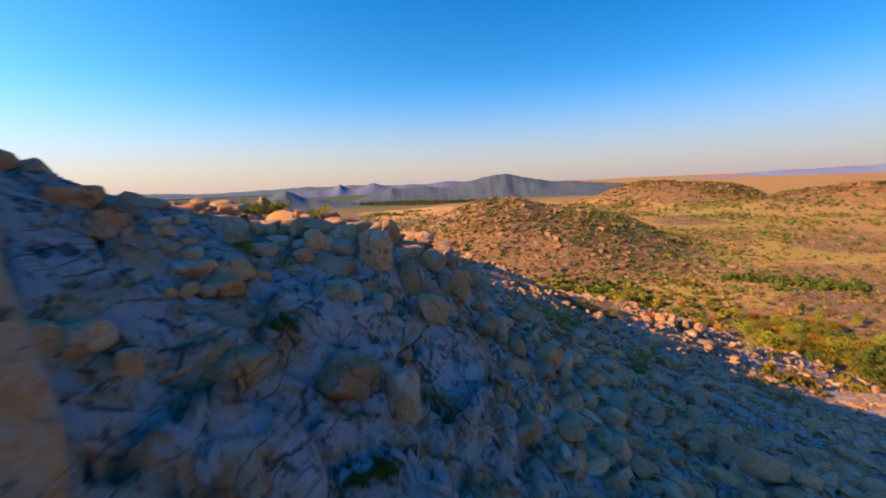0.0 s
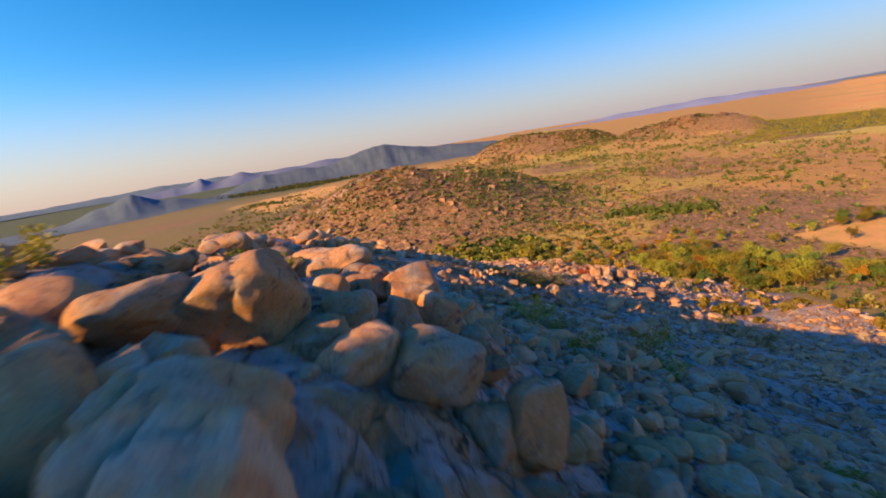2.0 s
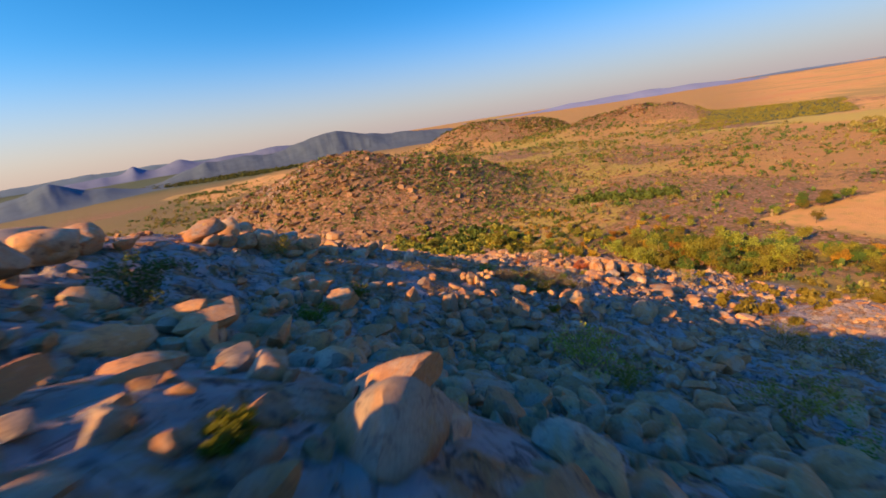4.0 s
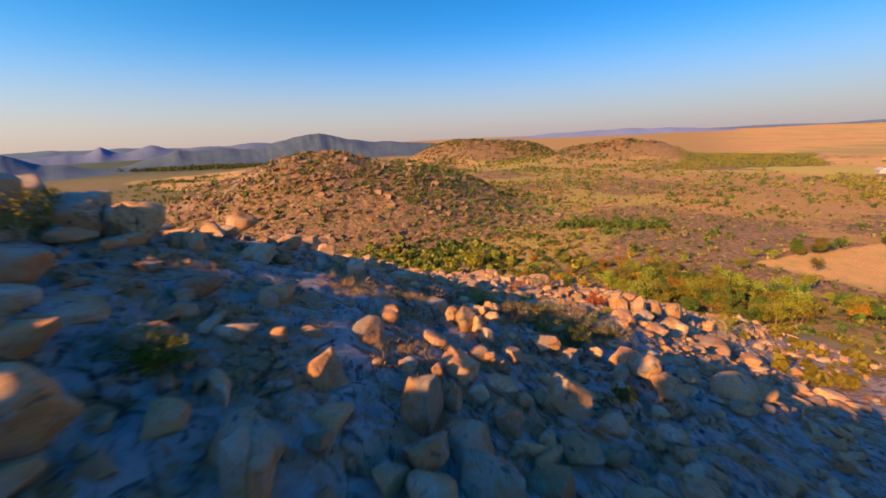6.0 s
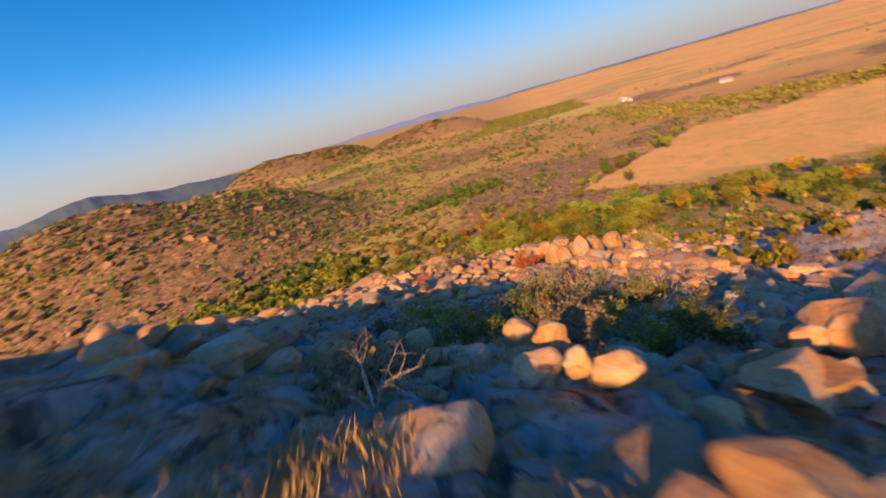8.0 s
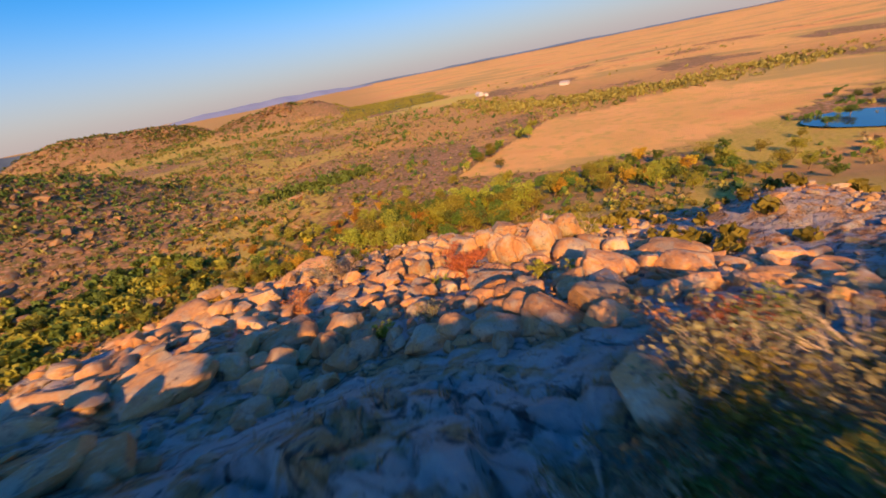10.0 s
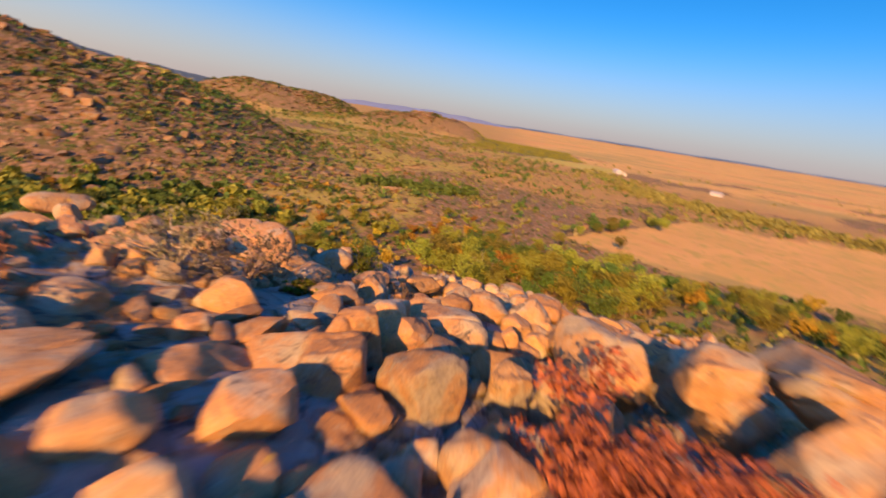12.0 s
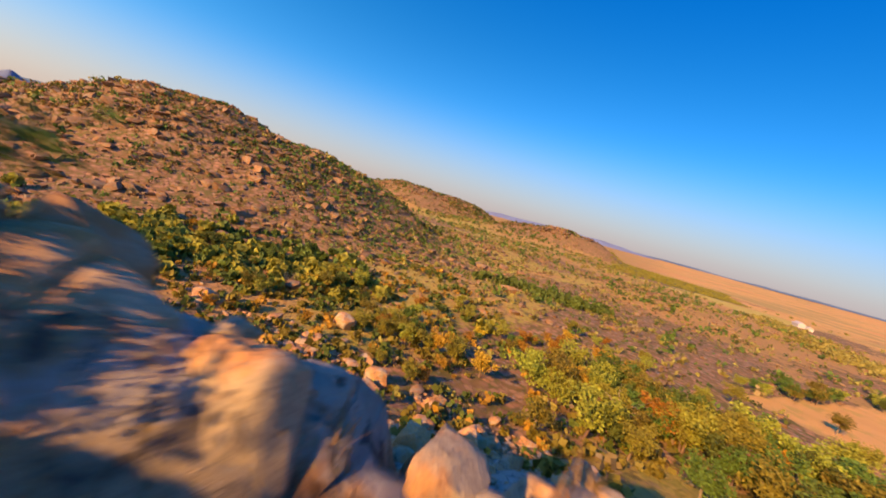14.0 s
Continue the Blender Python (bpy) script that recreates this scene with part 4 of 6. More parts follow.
boulder(30.0, 60.6, 30.63, 2.54, 2.16, 1.71, -79)
boulder(25.6, 60.6, 31.76, 1.03, 0.88, 0.72, -77)
boulder(-2.3, 60.7, 42.25, 2.48, 2.11, 1.64, 19)
boulder(33.2, 60.8, 29.17, 2.22, 1.49, 0.91, -90)
boulder(10.4, 60.8, 38.92, 0.37, 0.31, 0.38, -29)
boulder(10.8, 61.0, 38.09, 1.32, 0.87, 0.42, -31, 0.7, 25)
boulder(15.0, 61.2, 36.40, 0.87, 0.74, 0.39, -88)
boulder(6.2, 61.4, 40.37, 1.21, 1.03, 0.54, 1)
boulder(14.3, 61.6, 36.81, 0.77, 0.66, 0.29, -38, 0.7, 25)
boulder(4.9, 61.6, 41.28, 0.64, 0.55, 0.83, 8)
boulder(9.0, 61.7, 39.61, 0.67, 0.57, 0.60, -10)
boulder(13.2, 61.7, 37.82, 0.61, 0.52, 0.70, -80)
boulder(2.9, 61.7, 42.09, 1.87, 1.37, 0.73, 19, 0.2)
boulder(22.1, 61.9, 33.86, 1.87, 1.59, 1.70, -69)
boulder(24.4, 62.0, 32.63, 1.17, 0.99, 0.52, -59, 0.8, 20)
boulder(13.0, 62.1, 38.26, 0.57, 0.49, 0.93, -73, 0.4)
boulder(28.2, 62.4, 30.89, 1.53, 1.07, 0.55, -85)
boulder(9.1, 62.5, 39.57, 0.93, 0.79, 0.46, -9, 0.3)
boulder(12.6, 62.6, 38.37, 1.01, 0.86, 1.11, -62, 0.35)
boulder(20.6, 62.6, 34.55, 0.72, 0.62, 0.78, -64)
boulder(49.5, 62.9, 22.10, 2.46, 1.81, 1.01, -118)
boulder(12.2, 63.0, 38.53, 0.63, 0.53, 0.82, -50)
boulder(15.6, 63.5, 36.35, 0.69, 0.59, 0.46, -67, 0.6)
boulder(25.0, 63.6, 32.25, 1.25, 1.06, 1.10, -57)
boulder(28.0, 64.0, 31.28, 1.38, 0.94, 0.46, -81)
boulder(37.7, 64.1, 26.34, 2.06, 1.75, 1.13, -68)
boulder(24.1, 64.2, 32.15, 1.32, 1.12, 0.66, -54)
boulder(-5.1, 64.5, 45.89, 1.22, 1.03, 0.58, 23)
boulder(15.3, 64.6, 37.08, 0.79, 0.67, 0.57, -57)
boulder(14.9, 65.0, 37.40, 0.39, 0.33, 0.52, -52)
boulder(14.9, 65.7, 37.09, 0.82, 0.69, 0.68, -47)
boulder(15.8, 65.9, 37.04, 0.65, 0.55, 0.71, -51, 0.5)
boulder(2.5, 66.3, 42.55, 0.77, 0.65, 0.91, 15)
boulder(1.9, 66.6, 42.65, 0.75, 0.64, 0.72, 16)
boulder(16.2, 66.9, 36.12, 1.01, 0.62, 0.30, -67, 0.5)
boulder(26.6, 67.1, 31.39, 1.22, 1.04, 0.70, -60)
boulder(15.3, 67.5, 36.55, 0.89, 0.76, 0.48, -55, 0.8)
boulder(14.6, 67.7, 36.58, 0.66, 0.56, 0.34, -46, 0.7)
boulder(47.5, 68.5, 23.41, 2.20, 1.57, 0.86, -116)
boulder(16.0, 68.7, 35.84, 0.91, 0.77, 0.49, -53, 0.7)
boulder(21.8, 68.7, 33.43, 0.67, 0.57, 1.05, -69)
boulder(14.4, 68.9, 36.86, 0.60, 0.51, 0.45, -33, 0.8)
boulder(21.4, 69.3, 33.65, 0.49, 0.42, 0.74, -66)
boulder(14.7, 69.3, 36.49, 0.61, 0.52, 0.27, -32, 0.7)
boulder(15.0, 69.5, 36.32, 0.52, 0.44, 0.39, -36, 0.7)
boulder(17.0, 69.5, 35.14, 1.29, 1.09, 0.64, -49, 0.8)
boulder(21.1, 69.8, 33.78, 0.73, 0.62, 0.70, -62)
boulder(12.9, 69.9, 37.58, 0.76, 0.65, 0.49, -11, 0.5)
boulder(15.3, 69.9, 36.40, 0.63, 0.54, 0.43, -35, 0.8)
boulder(10.7, 70.0, 38.87, 0.98, 0.68, 0.41, -5)
boulder(16.5, 70.4, 35.62, 0.75, 0.64, 0.64, -36)
boulder(21.9, 70.4, 33.43, 0.58, 0.49, 0.65, -45)
boulder(35.8, 70.6, 28.55, 2.35, 2.00, 1.27, -117)
boulder(11.3, 70.7, 38.59, 0.53, 0.45, 0.44, -9)
boulder(15.9, 70.9, 35.97, 0.42, 0.35, 0.47, -34, 0.8)
boulder(12.4, 71.0, 37.82, 1.51, 1.28, 0.70, -5, 0.4)
boulder(14.3, 71.1, 36.51, 1.65, 1.19, 0.62, -21, 0.7, -28)
boulder(17.1, 71.2, 34.97, 0.93, 0.79, 0.62, -40, 0.6)
boulder(36.1, 71.8, 28.38, 1.21, 1.03, 1.13, -111)
boulder(13.5, 71.9, 37.34, 1.99, 1.19, 0.62, -7, 0.4)
boulder(35.1, 72.7, 28.84, 1.06, 0.90, 0.94, -109)
boulder(43.1, 73.2, 25.75, 1.71, 1.45, 1.50, -107)
boulder(13.4, 73.5, 37.18, 0.70, 0.59, 0.39, -10)
boulder(34.7, 73.6, 28.94, 2.16, 1.83, 1.17, -105, 0.4)
boulder(29.5, 73.6, 30.76, 1.61, 1.37, 1.25, -119, 0.3)
boulder(8.5, 73.8, 39.49, 1.20, 1.02, 1.06, -5, 0.9)
boulder(38.7, 73.9, 27.20, 1.53, 1.27, 0.67, -111)
boulder(14.2, 73.9, 36.71, 0.76, 0.65, 0.50, -14)
boulder(14.5, 74.2, 36.58, 0.86, 0.73, 0.52, -12)
boulder(35.1, 74.3, 28.74, 0.88, 0.75, 1.09, -117)
boulder(7.4, 74.6, 39.84, 1.88, 1.60, 1.22, -2, 0.9)
boulder(28.8, 74.8, 30.48, 2.05, 1.75, 1.12, -110, 0.3)
boulder(34.3, 74.8, 28.64, 0.78, 0.66, 0.45, -98)
boulder(43.6, 74.9, 24.87, 2.96, 2.51, 2.82, -101, 0.4)
boulder(30.4, 74.9, 30.07, 0.24, 0.22, 0.43, -103, 0.6)
boulder(36.7, 75.0, 27.78, 0.81, 0.69, 0.52, -109)
boulder(35.0, 75.3, 28.29, 1.10, 0.94, 0.60, -111)
boulder(30.0, 75.8, 30.06, 1.42, 1.21, 0.86, -95)
boulder(31.9, 76.0, 29.54, 1.04, 0.89, 0.73, -93)
boulder(46.1, 76.3, 26.01, 1.86, 1.58, 1.89, -95)
boulder(32.5, 76.3, 29.38, 1.13, 0.96, 0.91, -111)
boulder(28.6, 76.3, 30.29, 1.54, 1.31, 0.87, -90, 0.3)
boulder(41.0, 76.4, 26.10, 0.87, 0.74, 0.95, -97)
boulder(30.3, 76.7, 29.87, 0.56, 0.48, 0.59, -86)
boulder(34.4, 76.7, 28.47, 0.64, 0.54, 0.47, -102)
boulder(3.9, 76.9, 41.46, 1.97, 1.68, 1.10, 5)
boulder(31.6, 76.9, 29.55, 0.93, 0.79, 0.70, -85)
boulder(32.1, 77.1, 29.34, 1.06, 0.90, 0.74, -102)
boulder(30.1, 77.1, 29.74, 0.86, 0.73, 0.36, -81)
boulder(30.8, 77.2, 29.59, 0.65, 0.56, 0.37, -81)
boulder(44.1, 77.3, 26.02, 1.84, 1.56, 2.68, -92)
boulder(35.6, 77.4, 27.98, 0.64, 0.54, 0.63, -94)
boulder(40.4, 77.5, 26.19, 1.65, 1.40, 1.43, -92)
boulder(28.9, 77.8, 29.95, 1.21, 1.03, 0.87, -71, 0.4)
boulder(30.7, 77.9, 29.59, 0.59, 0.50, 0.64, -75)
boulder(14.0, 78.2, 36.28, 1.07, 0.91, 0.85, -6)
boulder(35.2, 78.6, 27.93, 2.44, 1.68, 0.92, -85, 0.3)
boulder(34.3, 78.8, 27.67, 1.75, 1.18, 0.61, -82)
boulder(43.5, 79.0, 25.86, 2.03, 1.72, 2.17, -86)
boulder(38.1, 79.2, 26.90, 1.14, 0.96, 0.80, -83)
boulder(32.0, 79.3, 28.42, 1.44, 1.22, 0.84, -71)
boulder(35.1, 79.9, 27.64, 0.53, 0.45, 0.50, -74)
boulder(43.3, 80.0, 27.10, 2.03, 1.73, 1.05, -100)
boulder(34.8, 80.5, 27.76, 0.59, 0.51, 0.62, -69)
boulder(31.7, 80.6, 28.42, 1.44, 1.22, 1.16, -54)
boulder(42.6, 80.9, 26.28, 1.06, 0.90, 1.26, -78)
boulder(46.1, 81.0, 24.74, 1.76, 1.50, 1.27, -92)
boulder(42.6, 81.3, 26.89, 1.16, 0.99, 1.03, -77)
boulder(33.1, 81.4, 27.97, 1.04, 0.89, 0.53, -55)
boulder(45.6, 81.8, 25.13, 1.44, 1.23, 1.75, -88)
boulder(35.0, 82.0, 26.95, 1.15, 0.98, 0.89, -59, 0.7)
boulder(28.0, 82.2, 29.40, 0.97, 0.82, 1.13, -29)
boulder(32.8, 82.5, 27.81, 0.48, 0.41, 0.41, -46)
boulder(32.3, 83.2, 28.11, 0.84, 0.71, 0.87, -38)
boulder(38.9, 83.3, 26.08, 0.86, 0.73, 1.01, -63)
boulder(39.3, 83.4, 25.84, 1.02, 0.87, 1.00, -64, 0.6)
boulder(33.2, 83.4, 27.72, 1.54, 1.09, 0.56, -43)
boulder(44.3, 83.4, 25.28, 2.32, 1.98, 1.80, -77)
boulder(41.6, 83.4, 25.55, 0.73, 0.62, 1.27, -73)
boulder(37.3, 83.7, 26.15, 1.46, 1.24, 1.07, -58)
boulder(31.8, 83.8, 27.99, 0.40, 0.34, 0.46, -32)
boulder(37.9, 83.8, 26.15, 0.90, 0.76, 0.52, -48)
boulder(38.6, 83.9, 25.96, 0.61, 0.52, 0.62, -54)
boulder(41.1, 84.0, 25.57, 0.84, 0.71, 1.33, -66, 0.6)
boulder(35.9, 84.0, 26.74, 1.04, 0.89, 0.58, -52)
boulder(28.8, 84.0, 28.73, 0.79, 0.67, 0.86, -28)
boulder(37.2, 84.3, 26.23, 0.61, 0.52, 0.37, -35)
boulder(41.6, 84.3, 25.48, 0.67, 0.57, 0.97, -64)
boulder(30.0, 84.6, 28.17, 3.25, 1.91, 1.07, -16, 0.4)
boulder(36.6, 84.7, 26.37, 0.98, 0.79, 0.37, -22)
boulder(28.5, 84.8, 28.98, 2.37, 2.01, 1.32, -24, 0.3)
boulder(39.6, 84.8, 25.98, 1.46, 1.24, 1.52, -52, 0.5)
boulder(48.6, 85.1, 23.89, 1.25, 1.06, 0.94, -85)
boulder(37.8, 85.2, 25.70, 1.56, 1.32, 0.90, -34)
boulder(30.7, 85.3, 27.93, 1.33, 1.09, 0.55, -19)
boulder(57.6, 85.3, 20.76, 1.62, 1.38, 1.00, -80)
boulder(32.8, 85.4, 27.50, 1.02, 0.87, 0.78, -32)
boulder(36.6, 85.4, 26.25, 0.84, 0.71, 0.46, -19)
boulder(24.4, 85.5, 30.43, 3.09, 1.92, 1.07, -31)
boulder(46.4, 85.7, 24.40, 0.76, 0.65, 0.57, -69)
boulder(35.0, 85.7, 26.72, 1.14, 0.97, 0.50, -16)
boulder(35.9, 85.8, 26.75, 0.94, 0.80, 0.72, -9)
boulder(38.6, 85.9, 26.10, 1.33, 1.13, 1.35, -37, 0.75)
boulder(30.2, 85.9, 28.07, 0.60, 0.51, 0.35, -14)
boulder(45.2, 86.0, 24.68, 0.90, 0.77, 0.77, -72)
boulder(46.8, 86.0, 24.34, 0.79, 0.67, 0.76, -76)
boulder(49.5, 86.1, 23.62, 0.85, 0.73, 0.73, -80)
boulder(31.5, 86.1, 27.52, 1.31, 1.12, 0.58, -22)
boulder(42.4, 86.7, 24.97, 2.47, 2.10, 1.64, -53)
boulder(37.3, 87.0, 25.87, 1.86, 1.58, 1.33, -20)
boulder(45.3, 87.1, 24.81, 1.27, 1.08, 0.99, -60)
boulder(41.7, 87.5, 25.55, 0.78, 0.66, 0.74, -47)
boulder(34.6, 87.6, 26.48, 3.32, 1.82, 1.01, -9, 0.4, -12)
boulder(44.3, 87.7, 24.81, 1.12, 0.95, 0.91, -50)
boulder(41.5, 88.2, 24.90, 1.21, 1.03, 1.38, -43)
boulder(47.4, 88.2, 23.90, 1.00, 0.85, 0.74, -62)
boulder(37.6, 88.3, 26.17, 0.60, 0.51, 0.50, -18)
boulder(54.3, 88.4, 21.20, 2.73, 2.32, 2.28, -74)
boulder(48.1, 88.4, 22.74, 2.05, 1.74, 1.36, -63)
boulder(31.0, 88.5, 28.09, 0.82, 0.69, 0.50, -15)
boulder(40.2, 89.5, 24.53, 2.14, 1.82, 1.36, 2)
boulder(47.7, 89.8, 23.26, 1.20, 1.02, 0.96, -53)
boulder(44.8, 89.8, 23.98, 0.62, 0.53, 0.50, -39)
boulder(41.3, 89.9, 25.24, 0.83, 0.71, 0.48, -35)
boulder(51.7, 90.0, 22.26, 0.86, 0.73, 0.50, -72)
boulder(50.4, 90.0, 22.44, 1.12, 0.95, 0.48, -69)
boulder(37.7, 90.0, 26.01, 0.67, 0.57, 0.31, -16)
boulder(28.6, 90.1, 28.84, 0.80, 0.68, 0.57, -16)
boulder(52.8, 90.1, 22.19, 1.41, 1.20, 1.12, -73)
boulder(49.4, 90.2, 22.42, 0.46, 0.39, 0.37, -62)
boulder(46.0, 90.3, 23.47, 1.09, 0.93, 0.56, -25)
boulder(30.9, 90.3, 27.96, 0.54, 0.46, 0.66, -12)
boulder(39.5, 90.4, 24.80, 1.47, 1.25, 0.80, -25)
boulder(43.7, 90.7, 24.10, 1.29, 1.10, 1.64, -27)
boulder(51.9, 90.8, 22.17, 0.95, 0.81, 0.96, -67)
boulder(49.1, 90.8, 22.67, 1.46, 1.24, 1.26, -55)
boulder(37.0, 90.9, 25.65, 1.90, 1.49, 0.80, -10)
boulder(51.5, 91.0, 21.69, 1.04, 0.89, 0.87, -64)
boulder(37.5, 91.1, 26.20, 0.58, 0.50, 0.49, -13)
boulder(50.7, 91.3, 22.62, 1.12, 0.95, 0.86, -59)
boulder(44.6, 91.6, 22.50, 1.19, 1.01, 0.50, 4)
boulder(47.2, 91.7, 22.43, 0.62, 0.53, 0.42, -30)
boulder(37.1, 91.7, 26.33, 0.60, 0.51, 0.48, -10)
boulder(50.9, 91.7, 22.43, 0.85, 0.72, 0.74, -55)
boulder(32.0, 91.8, 27.62, 1.09, 0.92, 0.89, -15)
boulder(38.2, 91.8, 25.69, 1.19, 1.01, 0.77, -15)
boulder(33.4, 91.9, 27.30, 2.31, 1.96, 1.21, -29)
boulder(49.0, 92.0, 22.55, 0.68, 0.58, 0.85, -45)
boulder(43.0, 92.1, 23.79, 1.18, 1.00, 0.90, -18)
boulder(50.7, 92.3, 22.28, 0.77, 0.66, 0.47, -52)
boulder(46.2, 92.3, 22.48, 1.39, 1.18, 0.85, -17)
boulder(48.9, 92.4, 21.09, 1.20, 1.02, 1.40, -42)
boulder(31.4, 92.5, 27.86, 1.53, 1.30, 1.33, -22)
boulder(49.6, 92.5, 22.41, 0.94, 0.80, 1.01, -48)
boulder(44.3, 92.8, 22.60, 1.17, 1.00, 1.03, 6)
boulder(34.0, 92.9, 26.74, 2.87, 2.35, 1.35, -21)
boulder(45.5, 93.0, 22.05, 0.51, 0.44, 0.38, -6)
boulder(48.4, 93.1, 22.05, 2.25, 1.91, 1.56, -34)
boulder(45.5, 93.1, 22.48, 0.55, 0.47, 0.53, -6)
boulder(46.9, 93.1, 22.63, 0.53, 0.45, 0.39, -20)
boulder(50.3, 93.2, 22.17, 0.94, 0.80, 0.82, -45)
boulder(45.8, 93.5, 22.39, 0.37, 0.32, 0.35, -9)
boulder(53.0, 93.6, 21.24, 1.13, 0.96, 0.56, -62)
boulder(45.0, 93.6, 22.60, 0.65, 0.55, 0.37, -1)
boulder(42.7, 94.0, 23.69, 1.28, 0.81, 0.38, -13)
boulder(44.3, 94.0, 22.65, 0.78, 0.66, 0.28, 4)
boulder(50.8, 94.1, 21.33, 1.60, 1.19, 0.62, -41)
boulder(52.2, 94.1, 21.95, 0.20, 0.17, 0.19, -58)
boulder(46.7, 94.2, 22.62, 1.26, 1.07, 0.85, -15)
boulder(45.8, 94.5, 22.28, 0.62, 0.53, 0.27, -8)
boulder(45.2, 94.6, 22.65, 0.58, 0.50, 0.62, -3)
boulder(47.7, 94.7, 21.97, 0.75, 0.64, 0.54, 8)
boulder(52.0, 94.7, 21.38, 0.35, 0.30, 0.30, -48)
boulder(44.2, 94.7, 22.81, 1.97, 1.44, 0.77, 5)
boulder(45.8, 94.7, 22.41, 0.63, 0.53, 0.63, -7)
boulder(50.7, 94.9, 21.08, 1.05, 0.89, 0.57, -34)
boulder(40.3, 94.9, 25.16, 1.16, 0.98, 0.77, -35)
boulder(31.3, 95.0, 27.50, 2.80, 2.38, 1.53, -19, 0.4)
boulder(39.7, 95.0, 25.20, 0.74, 0.63, 0.37, 4)
boulder(38.7, 95.0, 25.65, 1.11, 0.95, 1.02, -20)
boulder(42.7, 95.1, 23.84, 2.82, 2.40, 1.46, -12)
boulder(44.5, 95.2, 23.28, 0.44, 0.37, 0.61, 2)
boulder(48.1, 95.3, 20.84, 1.99, 1.69, 0.93, 1)
boulder(48.6, 95.3, 21.63, 0.86, 0.73, 0.54, -5)
boulder(43.5, 95.4, 23.88, 0.79, 0.67, 0.79, 10)
boulder(40.5, 95.4, 24.93, 0.71, 0.60, 0.35, 0)
boulder(42.0, 95.7, 24.55, 3.12, 2.65, 1.72, -8)
boulder(38.6, 95.8, 25.30, 1.43, 1.21, 0.72, -13)
boulder(37.3, 96.1, 25.53, 0.78, 0.67, 0.55, -7)
boulder(46.1, 96.1, 22.89, 1.98, 1.68, 1.61, -8)
boulder(46.9, 96.1, 23.18, 0.77, 0.66, 0.97, -14)
boulder(39.9, 96.2, 25.17, 0.54, 0.46, 0.48, -17)
boulder(40.3, 96.4, 25.07, 0.98, 0.83, 0.54, 0)
boulder(33.6, 97.0, 26.25, 1.63, 1.18, 0.61, -16)
boulder(45.3, 97.7, 22.71, 2.23, 1.90, 1.74, -2)
boulder(38.0, 101.3, 24.51, 0.88, 0.74, 1.00, -7)
boulder(65.9, 102.4, 13.60, 1.24, 1.05, 1.30, -57)
boulder(38.1, 103.3, 24.50, 2.31, 1.69, 0.93, -7)
boulder(60.3, 107.6, 12.25, 1.65, 1.41, 1.52, -35)
boulder(76.7, 121.7, 1.09, 3.47, 2.95, 3.18, -43)
boulder(74.1, 154.0, -0.00, 3.74, 3.17, 3.27, -21)
boulder(48.7, 96.4, 21.45, 2.50, 1.90, 2.30, 14, 0.95, 6)
boulder(50.35, 95.8, 21.15, 0.95, 1.40, 2.20, 22, 0.95, 8)


stack, count_ = [], 0
for v, faces in OUTLYING:
    stack.append(faces + count_)
    count_ += len(v)
tagged(new("outlying_boulders", mesh_from("outlying_boulders", np.concatenate([v for v, _ in OUTLYING]), np.concatenate(stack), GRANITE, True, 42)), "distant granite boulders along the crest and slopes of the ridge", "boulders", kind="stuff")

# Loose stones over the slope: the larger ones are things of their own, the rest is scree.
rng = np.random.default_rng(11)
N = 80000
sx = rng.uniform(-34, 92, N)
sy = rng.uniform(2, 128, N)
size = 0.26 * (1 - rng.random(N)) ** -0.55
size = np.minimum(size, 1.15)
sz = height(sx, sy)
slab = 1.25 * np.exp(-(((sx - 9) / 6.5) ** 2 + ((sy - 62) / 6) ** 2)) + 0.8 * np.exp(-(((sx - 24) / 5) ** 2 + ((sy - 74) / 4) ** 2)) + 1.3 * np.exp(-(((sx + 4) / 7) ** 4 + ((sy - 13) / 9) ** 4))
cluster = np.clip(0.55 + 2.2 * value_noise(sx, sy, 9, 3), 0.03, 1)
talus = np.exp(-(((sx - 9) / 9) ** 2 + ((sy - 27) / 16) ** 2)) + 0.8 * np.exp(-(((sx - 7) / 8) ** 2 + ((sy - 50) / 7) ** 2)) + np.exp(-(((sx - 42) / 12) ** 2 + ((sy - 86) / 12) ** 2))
chance = np.clip(cluster * 0.55 + 0.7 * talus, 0, 1) * np.clip(1 - slab, 0.02, 1) * smooth(9, 16, sz) * (1 - 0.75 * smooth(100, 116, sy)) * (1 - 0.8 * smooth(82, 92, sx)) * smooth(-34, -22, sx)
chance = np.clip(chance + 0.9 * np.exp(-(((sx - 70) / 6) ** 2 + ((sy - 120) / 4) ** 2)) + 0.5 * np.exp(-(((sx - 60) / 4) ** 2 + ((sy - 110) / 7) ** 2)), 0, 1)
chance *= 1 - 0.85 * ((sx > 17) & (sx < 27.5) & (sy > 70) & (sy < 80))
chance *= (1 - 0.55 * np.exp(-(((sx - 24) / 8) ** 2 + ((sy - 50) / 14) ** 2))) * (1 - 0.8 * np.exp(-(((sx - 62) / 13) ** 2 + ((sy - 66) / 13) ** 2)))
keep_s = rng.random(N) < chance
gap, limit = clearance(sx, sy)
keep_s &= ~((gap < 1.6 + size) & (sz + 0.75 * size > limit - 0.55))
for bx, by, bw in BOULDERS:
    keep_s &= ~((np.abs(sx - bx) < 0.42 * bw) & (np.abs(sy - by) < 0.42 * bw))
sx, sy, sz, size, gap = sx[keep_s], sy[keep_s], sz[keep_s], size[keep_s], gap[keep_s]
order = np.argsort(-(size / (4 + gap)))
loose, rest = order[:280], order[280:]
